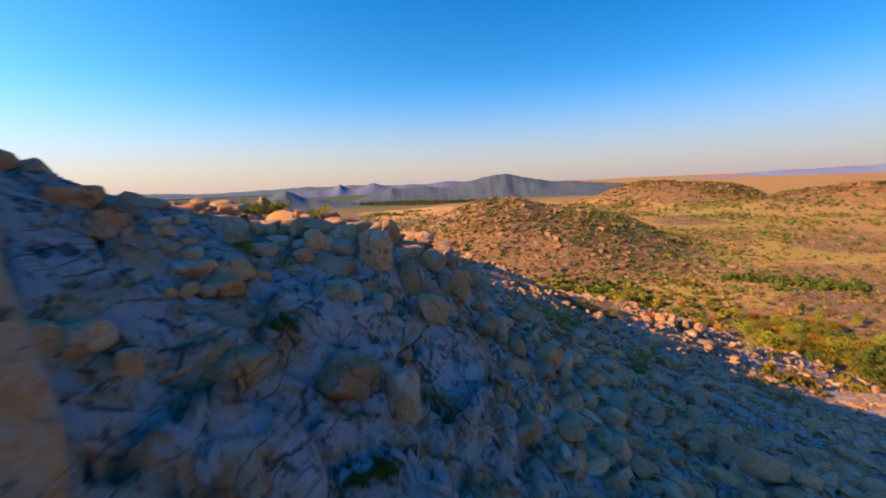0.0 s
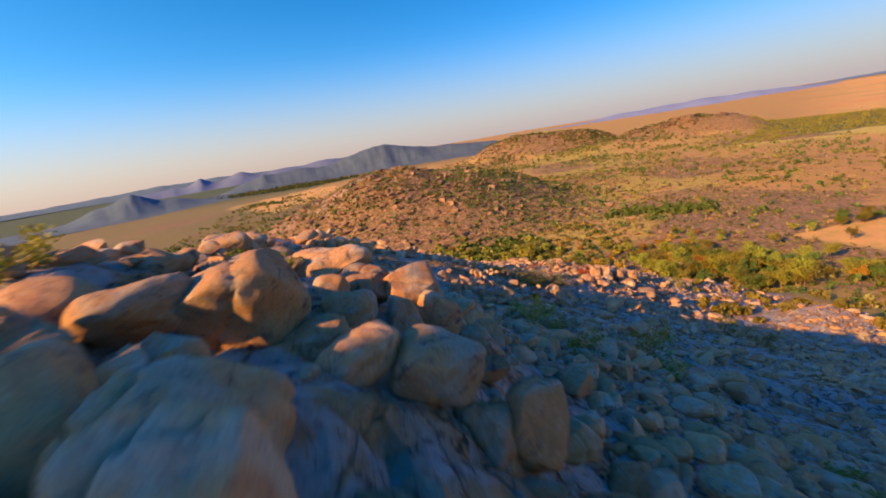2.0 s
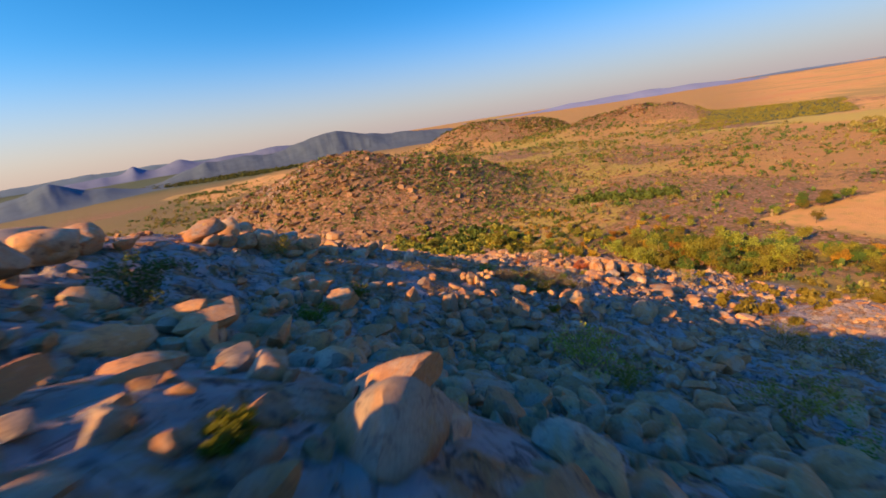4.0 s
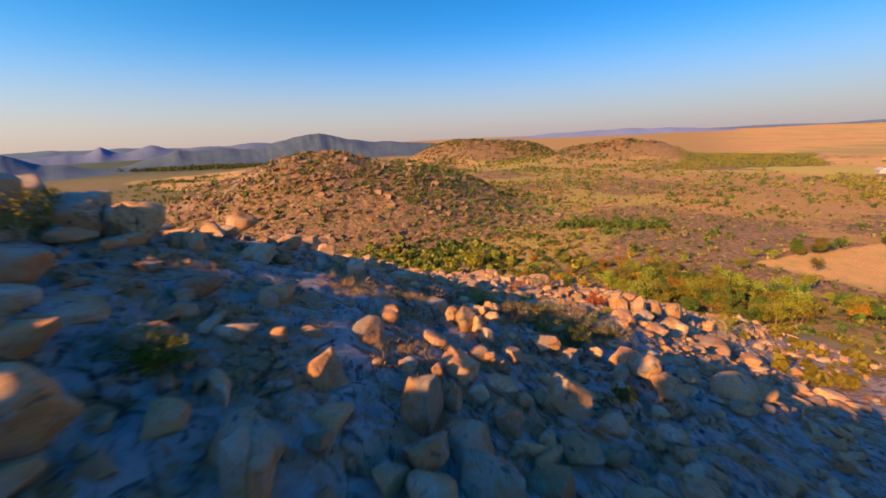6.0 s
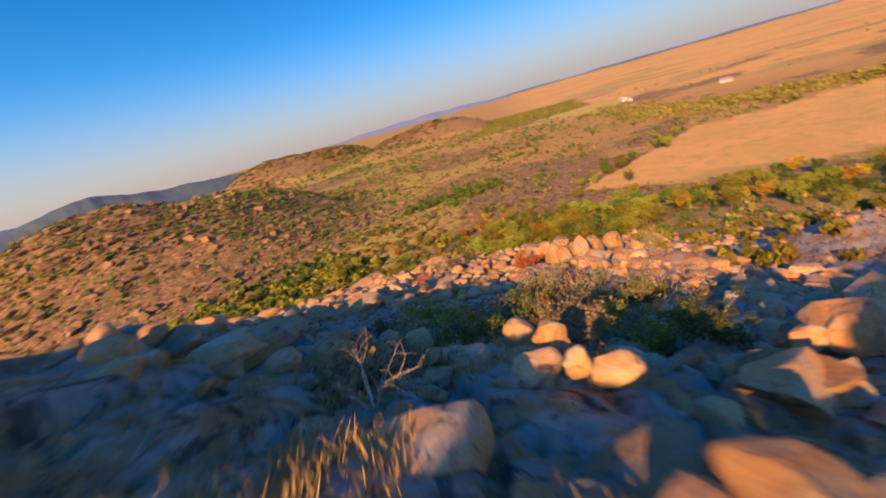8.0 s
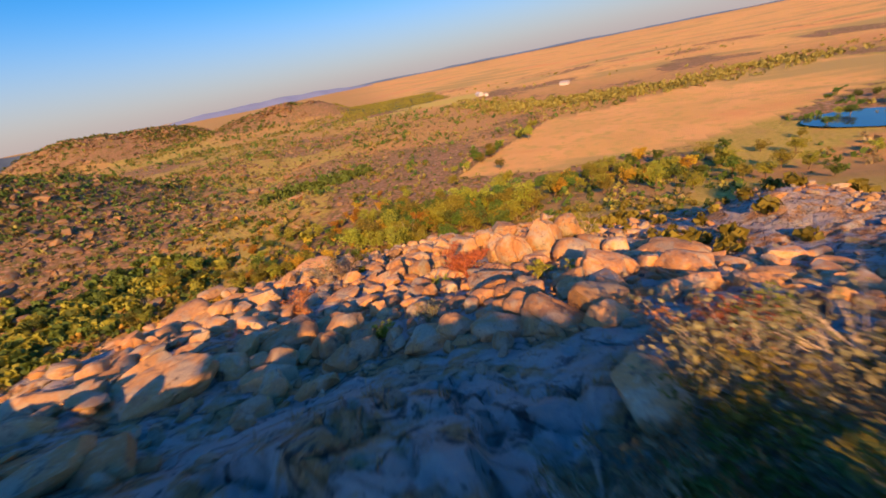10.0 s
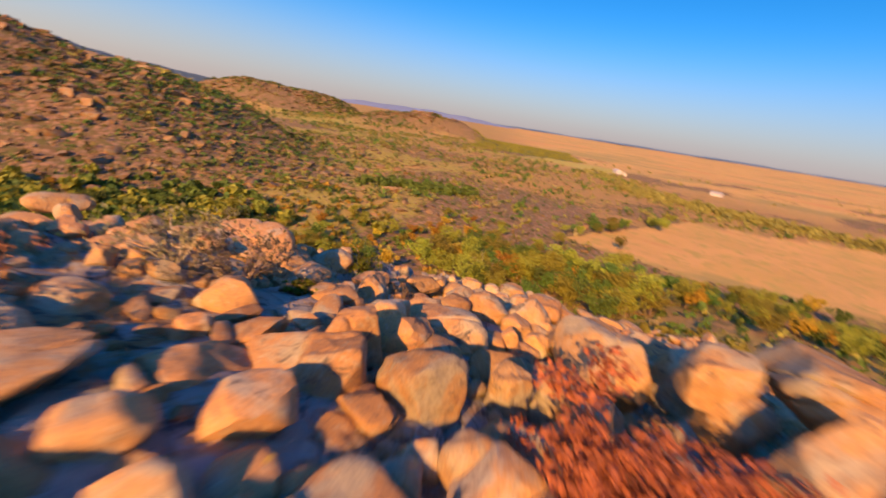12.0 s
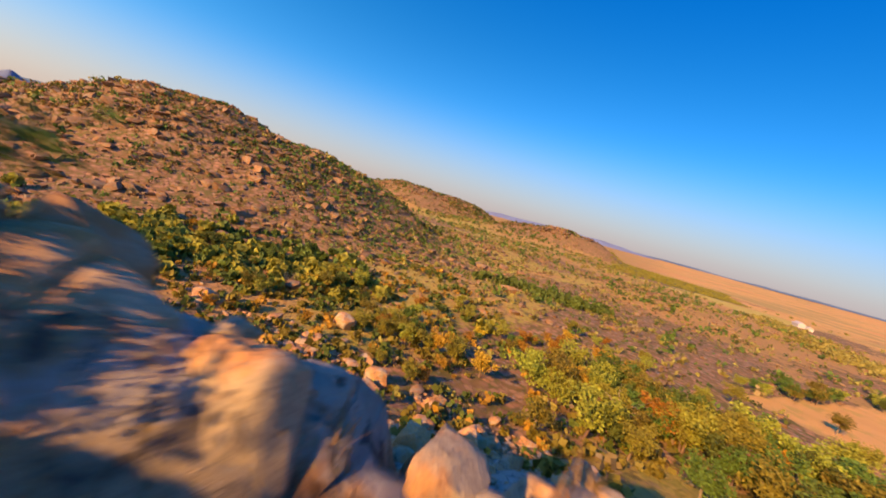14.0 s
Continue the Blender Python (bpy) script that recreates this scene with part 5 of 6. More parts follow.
VARIANTS = [mesh_from("stone", stone_shape(900 + k, 3, 0.25 + 0.06 * k)[0] * 0.5, ball(3)[1], GRANITE, True, 34) for k in range(10)]
for n_, i in enumerate(loose):
    ob = new("stone", VARIANTS[n_ % 10])
    ob.matrix_world = pose(sx[i], sy[i], sz[i] + 0.18 * size[i], *rng.uniform(-25, 25, 2), rng.uniform(0, 360)) @ Matrix.Diagonal((size[i] * rng.uniform(0.9, 1.5), size[i] * rng.uniform(0.8, 1.1), size[i] * rng.uniform(0.55, 0.85), 1))
    tagged(ob, "loose weathered granite stone lying on bedrock", "stone", "loose stones on the slope")


def strewn(name, xs, ys, zs, sizes, level, material, flat=(0.42, 0.85), seed=5, kinds=8, sink=0.18, blocky=0.5):
    """Many stones joined into one mesh."""
    rg = np.random.default_rng(seed)
    allv, allf, base = [], [], 0
    pick = rg.integers(0, kinds, len(xs))
    for k in range(kinds):
        idx = np.where(pick == k)[0]
        if not len(idx):
            continue
        v, f = stone_shape(seed * 50 + k, level, blocky)
        v = v * 0.5
        c, s = np.cos(a := rg.uniform(0, 6.283, len(idx))), np.sin(a)
        sc = sizes[idx][:, None] * np.stack([rg.uniform(0.9, 1.9, len(idx)), rg.uniform(0.65, 1.1, len(idx)), rg.uniform(*flat, len(idx))], 1)
        w = v[None] * sc[:, None]
        tilt = rg.uniform(-0.45, 0.45, (len(idx), 1))
        w = np.stack([w[..., 0], w[..., 1] * np.cos(tilt) - w[..., 2] * np.sin(tilt), w[..., 1] * np.sin(tilt) + w[..., 2] * np.cos(tilt)], -1)
        w = np.stack([w[..., 0] * c[:, None] - w[..., 1] * s[:, None], w[..., 0] * s[:, None] + w[..., 1] * c[:, None], w[..., 2]], -1)
        w += np.stack([xs[idx], ys[idx], zs[idx] + sink * sizes[idx]], 1)[:, None]
        allv.append(w.reshape(-1, 3))
        allf.append((f[None] + (base + np.arange(len(idx)) * len(v))[:, None, None]).reshape(-1, 3))
        base += len(idx) * len(v)
    return new(name, mesh_from(name, np.concatenate(allv), np.concatenate(allf), material, True, 38))


big = rest[size[rest] > 0.62]
small = rest[size[rest] <= 0.62]
tagged(strewn("scree", sx[big], sy[big], sz[big], size[big], 2, GRANITE, seed=6, blocky=0.8), "granite blocks strewn over the ridge slope", "scree", kind="stuff")
close = small[gap[small] < 7.5]
small = small[gap[small] >= 7.5]
tagged(strewn("rubble", sx[close], sy[close], sz[close], size[close], 2, GRANITE, seed=7, blocky=0.8), "small granite rubble between the boulders", "rubble", kind="stuff")
tagged(strewn("rubble", sx[small], sy[small], sz[small], size[small], 1, GRANITE, seed=12, blocky=0.8), "granite rubble covering the outer slope", "rubble", kind="stuff")

# Stones on the far hill and on the rocky land below it.
rng = np.random.default_rng(21)
N = 27000
hx, hy = 56 + 75 * rng.normal(size=N), 318 + 72 * rng.normal(size=N)
hs = np.minimum(0.55 * (1 - rng.random(N)) ** -0.5, 4.2)
ok = (hy > 165) & (hx > -150) & (rng.random(N) < np.clip(0.6 + 1.8 * value_noise(hx, hy, 22, 3), 0, 1)) & (hy < 400)
hx, hy, hs = hx[ok], hy[ok], hs[ok]
tagged(strewn("hill_stones", hx, hy, height(hx, hy), hs, 1, DARK_GRANITE, seed=8, sink=0.08), "granite boulders covering a far hill", "stones", kind="stuff")
N = 9000
hx, hy = rng.uniform(60, 620, N), rng.uniform(95, 640, N)
hs = np.minimum(0.45 * (1 - rng.random(N)) ** -0.5, 2.6)
ok = (rng.random(N) < np.clip(4.0 * value_noise(hx, hy, 70, 4) + 0.12, 0, 1)) & (inside(hx, hy, FIELD) < 0.5) & (hx < 330 + 0.55 * (hy - 120)) & (hx - 90 > 0 - 0.3 * (hy - 150)) & ((hx > 130) | (hy > 165))
hx, hy, hs = hx[ok], hy[ok], hs[ok]
tagged(strewn("plain_stones", hx, hy, height(hx, hy), hs, 1, DARK_GRANITE, seed=9, sink=0.05), "low granite outcrops among scrub on the plain", "stones", kind="stuff")

# Crags on the hills beyond the plain, and a rocky swell before them
cx, cy, cs = [], [], []
for hx, hy, wide, deep, count, low in ((451, 871, 72, 62, 2600, 2.2), (529, 811, 48, 45, 1500, 2.4), (607, 600, 36, 34, 1100, 2.0), (562, 640, 40, 36, 700, 1.8), (280, 240, 50, 28, 1300, 0.7), (215, 330, 55, 36, 1300, 0.8), (330, 300, 40, 30, 700, 0.9)):
    cx.append(hx + wide * rng.normal(size=count))
    cy.append(hy + deep * rng.normal(size=count))
    cs.append(np.minimum(low * (1 - rng.random(count)) ** -0.4, 4 * low))
cx, cy, cs = np.concatenate(cx), np.concatenate(cy), np.concatenate(cs)
ok = (inside(cx, cy, FIELD) < 0.5) & (rng.random(len(cx)) < np.clip(0.6 + 2.5 * value_noise(cx, cy, 40, 3), 0.1, 1))
tagged(strewn("crag_stones", cx[ok], cy[ok], height(cx[ok], cy[ok]), cs[ok], 1, DARK_GRANITE, seed=10, sink=0.05), "reddish granite crags on low hills of the plain", "stones", kind="stuff")

# A tongue of pink rocks at the foot of the ridge
N = 620
s = rng.random(N)
hx, hy = np.interp(s, [0, 0.55, 1], [84, 70, 52]) + 3.2 * rng.normal(size=N), np.interp(s, [0, 0.55, 1], [117, 138, 160]) + 3.2 * rng.normal(size=N)
hs = np.minimum(0.42 * (1 - rng.random(N)) ** -0.5, 1.9)
ok = rng.random(N) < np.clip(0.6 + 3 * value_noise(hx, hy, 9, 3), 0.05, 1)
tagged(strewn("talus", hx[ok], hy[ok], height(hx[ok], hy[ok]), hs[ok], 2, GRANITE, seed=14, sink=0.15, blocky=0.7), "pink granite rocks spilled at the foot of the ridge", "talus", kind="stuff")

# ---- plants ----
def leaf_cards(rng, centres, radii, count, size, squash=0.8):
    """Small leaf sprays in clumps: each a bent pair of triangles."""
    which = rng.integers(0, len(centres), count)
    d = rng.normal(size=(count, 3))
    d /= np.linalg.norm(d, axis=1, keepdims=True)
    p = centres[which] + d * (radii[which] * rng.random(count) ** 0.4)[:, None] * np.array([1, 1, squash])
    a, b = rng.normal(size=(count, 3)), rng.normal(size=(count, 3))
    a /= np.linalg.norm(a, axis=1, keepdims=True)
    b = np.cross(a, b)
    b /= np.linalg.norm(b, axis=1, keepdims=True)
    s = (size * rng.uniform(0.6, 1.4, count))[:, None]
    n = np.cross(a, b) * s * 0.25
    v = np.stack([p - a * s, p + b * s * 0.6 + n, p + a * s, p - b * s * 0.6 + n], 1).reshape(-1, 3)
    i = np.arange(count)[:, None] * 4
    return v, np.concatenate([i + [0, 1, 2], i + [0, 2, 3]])


def limb(points, radii, sides=6):
    """A tapered tube along points."""
    points = np.asarray(points, float)
    v, f = [], []
    for k, (p, r) in enumerate(zip(points, radii)):
        d = points[min(k + 1, len(points) - 1)] - points[max(k - 1, 0)]
        d /= np.linalg.norm(d) + 1e-9
        u = np.cross(d, (0.31, 0.9, 0.2))
        u /= np.linalg.norm(u) + 1e-9
        w = np.cross(d, u)
        for s in range(sides):
            a = 2 * math.pi * s / sides
            v.append(p + r * (math.cos(a) * u + math.sin(a) * w))
    for k in range(len(points) - 1):
        for s in range(sides):
            a, b = k * sides + s, k * sides + (s + 1) % sides
            f += [[a, b, b + sides], [a, b + sides, a + sides]]
    return np.array(v), np.array(f)


def joined(parts):
    v, f, base = [], [], 0
    for a, b in parts:
        v.append(a)
        f.append(np.asarray(b) + base)
        base += len(a)
    return np.concatenate(v), np.concatenate(f)


def woody(rng, tall, spread, limbs, thick, lean=0.1):
    """A stem with limbs; gives the wood and the ends of the limbs."""
    top = np.array([rng.normal() * lean * tall, rng.normal() * lean * tall, tall * 0.55])
    bits, ends = [limb([(0, 0, -0.3), top * 0.5 + (0.03 * tall, 0, 0), top], [thick, thick * 0.75, thick * 0.5])], []
    for k in range(limbs):
        a = 6.283 * k / limbs + rng.uniform(-0.5, 0.5)
        start = top * rng.uniform(0.45, 1)
        end = start + np.array([math.cos(a) * spread * rng.uniform(0.5, 1), math.sin(a) * spread * rng.uniform(0.5, 1), tall * rng.uniform(0.12, 0.45)])
        mid = (start + end) / 2 + rng.normal(size=3) * 0.06 * tall
        bits.append(limb([start, mid, end], [thick * 0.5, thick * 0.32, thick * 0.12], 5))
        ends += [mid, end]
    return joined(bits), np.array(ends)


def tree(seed, tall, spread, leaf, leaves=1350, size=0.19, label="", name="tree", category="tree"):
    rng = np.random.default_rng(seed)
    root = new(name)
    (wv, wf), ends = woody(rng, tall, spread * 0.75, 7, 0.035 * tall)
    trunk = new("trunk", mesh_from("trunk", wv, wf, BARK))
    extra = np.stack([rng.normal(size=9) * spread * 0.45, rng.normal(size=9) * spread * 0.45, tall * rng.uniform(0.45, 0.95, 9)], 1)
    centres = np.concatenate([ends, extra])
    radii = spread * rng.uniform(0.22, 0.42, len(centres))
    crown = new("crown", mesh_from("crown", *leaf_cards(rng, centres, radii, leaves, size), leaf, False))
    trunk.parent = crown.parent = root
    return tagged(root, label, category)


def shrub(seed, tall, spread, leaf, leaves=500, size=0.09, label="", twigs=14, name="shrub"):
    rng = np.random.default_rng(seed)
    root = new(name)
    bits, ends = [], []
    for k in range(twigs):
        a = rng.uniform(0, 6.283)
        end = np.array([math.cos(a) * spread * rng.uniform(0.3, 1), math.sin(a) * spread * rng.uniform(0.3, 1), tall * rng.uniform(0.5, 1)])
        mid = end * (0.45, 0.45, 0.6) + rng.normal(size=3) * 0.07 * tall
        bits.append(limb([(0, 0, -0.1), mid, end], [0.02 * tall + 0.006, 0.012 * tall + 0.004, 0.004], 4))
        for _ in range(2):
            tip = end + rng.normal(size=3) * 0.25 * tall
            bits.append(limb([mid, (mid + tip) / 2 + rng.normal(size=3) * 0.03, tip], [0.008 * tall + 0.003, 0.006, 0.002], 3))
            ends.append(tip)
        ends += [mid, end]
    ends = np.array(ends)
    ends[:, 2] = np.abs(ends[:, 2])
    stem = new("stem", mesh_from("stem", *joined(bits), DEADWOOD))
    stem.parent = root
    if leaves:
        crown = new("foliage", mesh_from("foliage", *leaf_cards(rng, ends, np.full(len(ends), 0.22 * spread), leaves, size, 0.9), leaf, False))
        crown.parent = root
    return tagged(root, label, "shrub")


def set_down(ob, x, y, turn=0, scale=1.0, sink=0.0):
    ob.matrix_world = pose(x, y, ground_at(x, y) - sink, 0, 0, turn) @ Matrix.Diagonal((scale, scale, scale, 1))
    return ob


# Trees of the valley floor
KINDS = [tree(40 + k, 5.6, 3.1, LEAF_OAK, label="bushy olive-green oak on the valley floor") for k in range(4)]
KINDS += [tree(50 + k, 5.0, 2.6, LEAF_DARK, label="dark green juniper on the valley floor") for k in range(3)]
KINDS += [tree(60 + k, 4.2, 2.4, LEAF_GOLD, label="small tree with yellowing autumn leaves") for k in range(2)]
KINDS += [tree(70, 4.6, 2.2, LEAF_DRY, leaves=260, label="half-bare tree with dry grey branches")]
rng = np.random.default_rng(31)
PLACES = []


def grove(x0, y0, x1, y1, count, width, kinds, low=0.7, high=1.2):
    """Trees along a strip between two places."""
    for _ in range(count):
        s, o = rng.random(), rng.normal() * width
        d = np.array([x1 - x0, y1 - y0]) / math.hypot(x1 - x0, y1 - y0)
        PLACES.append((x0 + s * (x1 - x0) - o * d[1], y0 + s * (y1 - y0) + o * d[0], rng.choice(kinds), rng.uniform(low, high)))


OAK, DARK, GOLD, BARE = [0, 1, 2, 3], [4, 5, 6], [7, 8], [9]
grove(104, 138, 118, 98, 34, 7, OAK + OAK + DARK + BARE, 0.8, 1.35)
grove(112, 128, 116, 104, 14, 4, OAK + DARK, 0.9, 1.4)
grove(80, 158, 92, 140, 20, 3, GOLD + GOLD + OAK, 0.4, 0.75)
grove(70, 140, 84, 128, 10, 4, GOLD + OAK, 0.3, 0.55)
grove(116, 155, 160, 100, 22, 12, OAK + GOLD, 0.5, 1.0)
grove(130, 95, 160, 30, 34, 11, OAK + GOLD + DARK, 0.5, 1.0)
grove(160, 30, 235, -40, 24, 10, OAK + DARK, 0.5, 0.9)
grove(166, 132, 260, 113, 24, 2.5, DARK + OAK, 0.6, 1.0)
grove(60, 165, 92, 172, 10, 8, DARK + OAK, 0.5, 0.8)
grove(70, 185, 120, 150, 26, 10, OAK + GOLD + DARK, 0.35, 0.75)
grove(100, 150, 150, 150, 18, 10, OAK + GOLD, 0.4, 0.8)
grove(120, 100, 150, 60, 22, 7, OAK + DARK, 0.6, 1.1)
grove(106, 140, 122, 92, 26, 9, OAK + OAK + DARK + DARK + GOLD, 0.9, 1.45)
grove(122, 100, 152, 40, 16, 9, OAK + DARK + GOLD, 0.6, 1.1)
# trees are left out along the camera's sight line to the dirt patch
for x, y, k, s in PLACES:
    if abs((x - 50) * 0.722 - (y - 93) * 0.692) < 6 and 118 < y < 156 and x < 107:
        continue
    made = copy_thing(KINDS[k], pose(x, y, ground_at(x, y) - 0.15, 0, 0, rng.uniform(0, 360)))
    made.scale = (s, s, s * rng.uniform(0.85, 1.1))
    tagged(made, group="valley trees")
for k, ob in enumerate(KINDS):
    x, y = ((101, 131), (111, 119), (107, 126), (121, 104), (68, 190), (55, 196), (172, 200), (93, 140), (88, 146), (113, 113))[k]
    set_down(ob, x, y, 40 * k, 1.0, 0.15)
    tagged(ob, group="valley trees")


def scrub(name, xs, ys, sizes, leaf, seed, cards=26):
    """Far bushes, each a clump of leaf sprays, joined into one mesh."""
    rg = np.random.default_rng(seed)
    zs = height(xs, ys)
    centres = np.stack([xs, ys, zs + 0.4 * sizes], 1)
    v, f = [], []
    base = 0
    n = len(xs)
    which = np.repeat(np.arange(n), cards)
    count = len(which)
    d = rg.normal(size=(count, 3))
    d /= np.linalg.norm(d, axis=1, keepdims=True)
    p = centres[which] + d * (sizes[which] * 0.62 * rg.random(count) ** 0.33)[:, None] * np.array([1, 1, 0.75])
    a, b = rg.normal(size=(count, 3)), rg.normal(size=(count, 3))
    a /= np.linalg.norm(a, axis=1, keepdims=True)
    b = np.cross(a, b)
    b /= np.linalg.norm(b, axis=1, keepdims=True)
    s = (sizes[which] * rg.uniform(0.16, 0.34, count))[:, None]
    v = np.stack([p - a * s, p + b * s, p + a * s, p - b * s], 1).reshape(-1, 3)
    i = np.arange(count)[:, None] * 4
    f = np.concatenate([i + [0, 1, 2], i + [0, 2, 3]])
    return new(name, mesh_from(name, v, f, leaf, False))


rng = np.random.default_rng(33)
N = 44000
bx, by = rng.uniform(-160, 700, N), rng.uniform(-80, 900, N)
patch = value_noise(bx, by, 38, 4)
onplain = height(bx, by)
ok = (rng.random(N) < np.clip(0.30 + 3.0 * patch, 0.05, 1)) & (inside(bx, by, FIELD) < 0.5) & (bx < 340 + 0.5 * by) & ~((bx < 92) & (by < 130)) & (onplain < 60) & ~((by < 60) & (bx < 120)) & (by > 0.35 * (bx - 100) - 90)
bx, by = bx[ok], by[ok]
bs = (0.6 + 1.9 * rng.random(len(bx)) ** 2.2) * (1 + 0.0012 * np.hypot(bx, by))
kind = np.where(value_noise(bx + 300, by, 60, 3) + 0.25 * rng.normal(size=len(bx)) > 0.02, 1, 0)
kind = np.where(rng.random(len(bx)) < 0.16, 2, kind)
for k, leaf, what in ((0, LEAF_DARK, "dark green"), (1, LEAF_SCRUB, "olive green"), (2, LEAF_DRY, "dry brown")):
    tagged(scrub("scrub", bx[kind == k], by[kind == k], bs[kind == k], leaf, 80 + k, 12), f"{what} scrub scattered over the plain", "scrub", kind="stuff")
# low shrubs dotted over the near plain
N = 7000
bx, by = rng.uniform(70, 340, N), rng.uniform(40, 430, N)
ok = (rng.random(N) < np.clip(0.42 + 2.4 * value_noise(bx + 700, by, 24, 4), 0.08, 1)) & (inside(bx, by, FIELD) < 0.5) & ~((bx < 92) & (by < 130))
bx, by = bx[ok], by[ok]
pick = rng.random(len(bx))
for leaf, what, some in ((LEAF_DARK, "dark green", pick < 0.35), (LEAF_SCRUB, "olive", (pick >= 0.35) & (pick < 0.85)), (LEAF_DRY, "dry brown", pick >= 0.85)):
    tagged(scrub("scrub", bx[some], by[some], rng.uniform(0.5, 1.9, some.sum()), leaf, 86, 12), f"{what} low shrubs dotted over the dry plain", "scrub", kind="stuff")
# scrub on the slopes of the ridge towards the valley
N = 1500
bx, by = rng.uniform(20, 105, N), rng.uniform(20, 175, N)
gz = height(bx, by)
ok = (np.hypot(bx - 50, by - 93) > 16) & (gz < 21) & (gz > -1.5) & (rng.random(N) < np.clip(0.5 + 2.5 * value_noise(bx, by, 14, 3), 0.1, 1))
bx, by = bx[ok], by[ok]
tagged(scrub("slope_scrub", bx, by, rng.uniform(0.5, 1.7, len(bx)), LEAF_OAK, 90, 40), "olive scrub on the lower slope", "scrub", kind="stuff")
# scrub between the rocks of the far hill
N = 8600
bx, by = 56 + 75 * rng.normal(size=N), 300 + 70 * rng.normal(size=N)
ok = (by > 185) & (by < 420) & (rng.random(N) < np.clip(0.45 + 3.2 * value_noise(bx + 90, by, 26, 4), 0.05, 1))
bx, by = bx[ok], by[ok]
half = rng.random(len(bx)) < 0.55
for leaf, what, some in ((LEAF_DARK, "dark green", half), (LEAF_SCRUB, "olive", ~half)):
    tagged(scrub("hill_scrub", bx[some], by[some], rng.uniform(0.7, 2.3, some.sum()), leaf, 95, 9), f"{what} shrubs between the rocks of a far hill", "scrub", kind="stuff")
# added thicket darkens the hill's east flank, standing in for its shade
N = 1000
bx, by = 108 + 22 * rng.normal(size=N), 305 + 30 * rng.normal(size=N)
tagged(scrub("hill_scrub", bx, by, rng.uniform(0.7, 2.0, N), LEAF_DARK, 96, 9), "dark green thicket added as shade on the flank of a far hill", "scrub", kind="stuff")
# thick scrub between the foot of the ridge and the far hill
N = 2400
bx, by = rng.uniform(30, 125, N), rng.uniform(118, 215, N)
ok = (height(bx, by) < 9) & (rng.random(N) < np.clip(0.55 + 2.6 * value_noise(bx + 40, by, 17, 4), 0.05, 1)) & (inside(bx, by, [(90, 150), (100, 152), (106, 147), (99, 134), (92, 133), (95, 142)]) < 0.5)
bx, by = bx[ok], by[ok]
pick = rng.random(len(bx))
for leaf, what, some in ((LEAF_DARK, "dark green", pick < 0.4), (LEAF_OAK, "olive", (pick >= 0.4) & (pick < 0.82)), (LEAF_GOLD, "yellowing", pick >= 0.82)):
    tagged(scrub("valley_scrub", bx[some], by[some], rng.uniform(0.6, 1.9, some.sum()), leaf, 97, 18), f"{what} scrub at the foot of the ridge", "scrub", kind="stuff")
N = 3400
bx = np.concatenate([451 + 95 * rng.normal(size=N // 2), 540 + 80 * rng.normal(size=N // 2)])
by = np.concatenate([860 + 85 * rng.normal(size=N // 2), 760 + 90 * rng.normal(size=N // 2)])
ok = rng.random(N) < np.clip(0.5 + 3 * value_noise(bx, by, 55, 3), 0.05, 1)
tagged(scrub("hill_woods", bx[ok], by[ok], rng.uniform(2.0, 5.0, ok.sum()), LEAF_DARK, 98, 8), "dark green woods on the hills beyond the plain", "trees", kind="stuff")
# woods at the foot of the far hill
for k, (x0, y0, x1, y1, count, wide, leaf, what) in enumerate(((10, 182, 80, 200, 240, 9, LEAF_DARK, "dark green"), (30, 205, 82, 182, 170, 10, LEAF_OAK, "olive green"), (150, 212, 185, 190, 110, 6, LEAF_DARK, "dark green"))):
    s = rng.random(count)
    wx, wy = x0 + s * (x1 - x0) + rng.normal(size=count) * wide, y0 + s * (y1 - y0) + rng.normal(size=count) * wide
    tagged(scrub("foot_woods", wx, wy, rng.uniform(1.4, 3.6, count), leaf, 140 + k, 60), f"{what} low woods at the foot of the far hill", "trees", kind="stuff")
# hedges and woods far out on the plain
N = 2600
s = rng.random(N)
cx, cy = np.interp(s, [0, 0.2, 0.45, 0.7, 1], [480, 367, 350, 346, 420]), np.interp(s, [0, 0.2, 0.45, 0.7, 1], [231, 160, 100, 48, -60])
wx, wy = cx + rng.normal(size=N) * 15, cy + rng.normal(size=N) * 15
pick = rng.random(N) < 0.5
wx[pick], wy[pick] = rng.uniform(330, 900, pick.sum()), rng.uniform(-150, 520, pick.sum())
ok = ~pick | (rng.random(N) < np.clip(4 * value_noise(wx, wy, 90, 3) - 0.1, 0, 1))
tagged(scrub("far_woods", wx[ok], wy[ok], rng.uniform(1.4, 3.6, ok.sum()), LEAF_SCRUB, 91, 14), "loose belts of olive-green trees on the far plain", "trees", kind="stuff")
N = 7000
wx, wy = rng.uniform(440, 840, N), rng.uniform(280, 620, N)
ok = inside(wx, wy, PLANTATION) > 0.5
tagged(scrub("plantation", wx[ok], wy[ok], rng.uniform(1.6, 2.6, ok.sum()), LEAF_OAK, 92, 8), "dense green wood on the plain", "trees", kind="stuff")
N = 3000
wx, wy = rng.uniform(-500, 200, N), rng.uniform(1080, 1500, N)
ok = inside(wx, wy, GREEN_BAND) > 0.5
tagged(scrub("valley_woods", wx[ok], wy[ok], rng.uniform(5, 9, ok.sum()), LEAF_DARK, 93, 8), "dark green woods beyond the far field", "trees", kind="stuff")

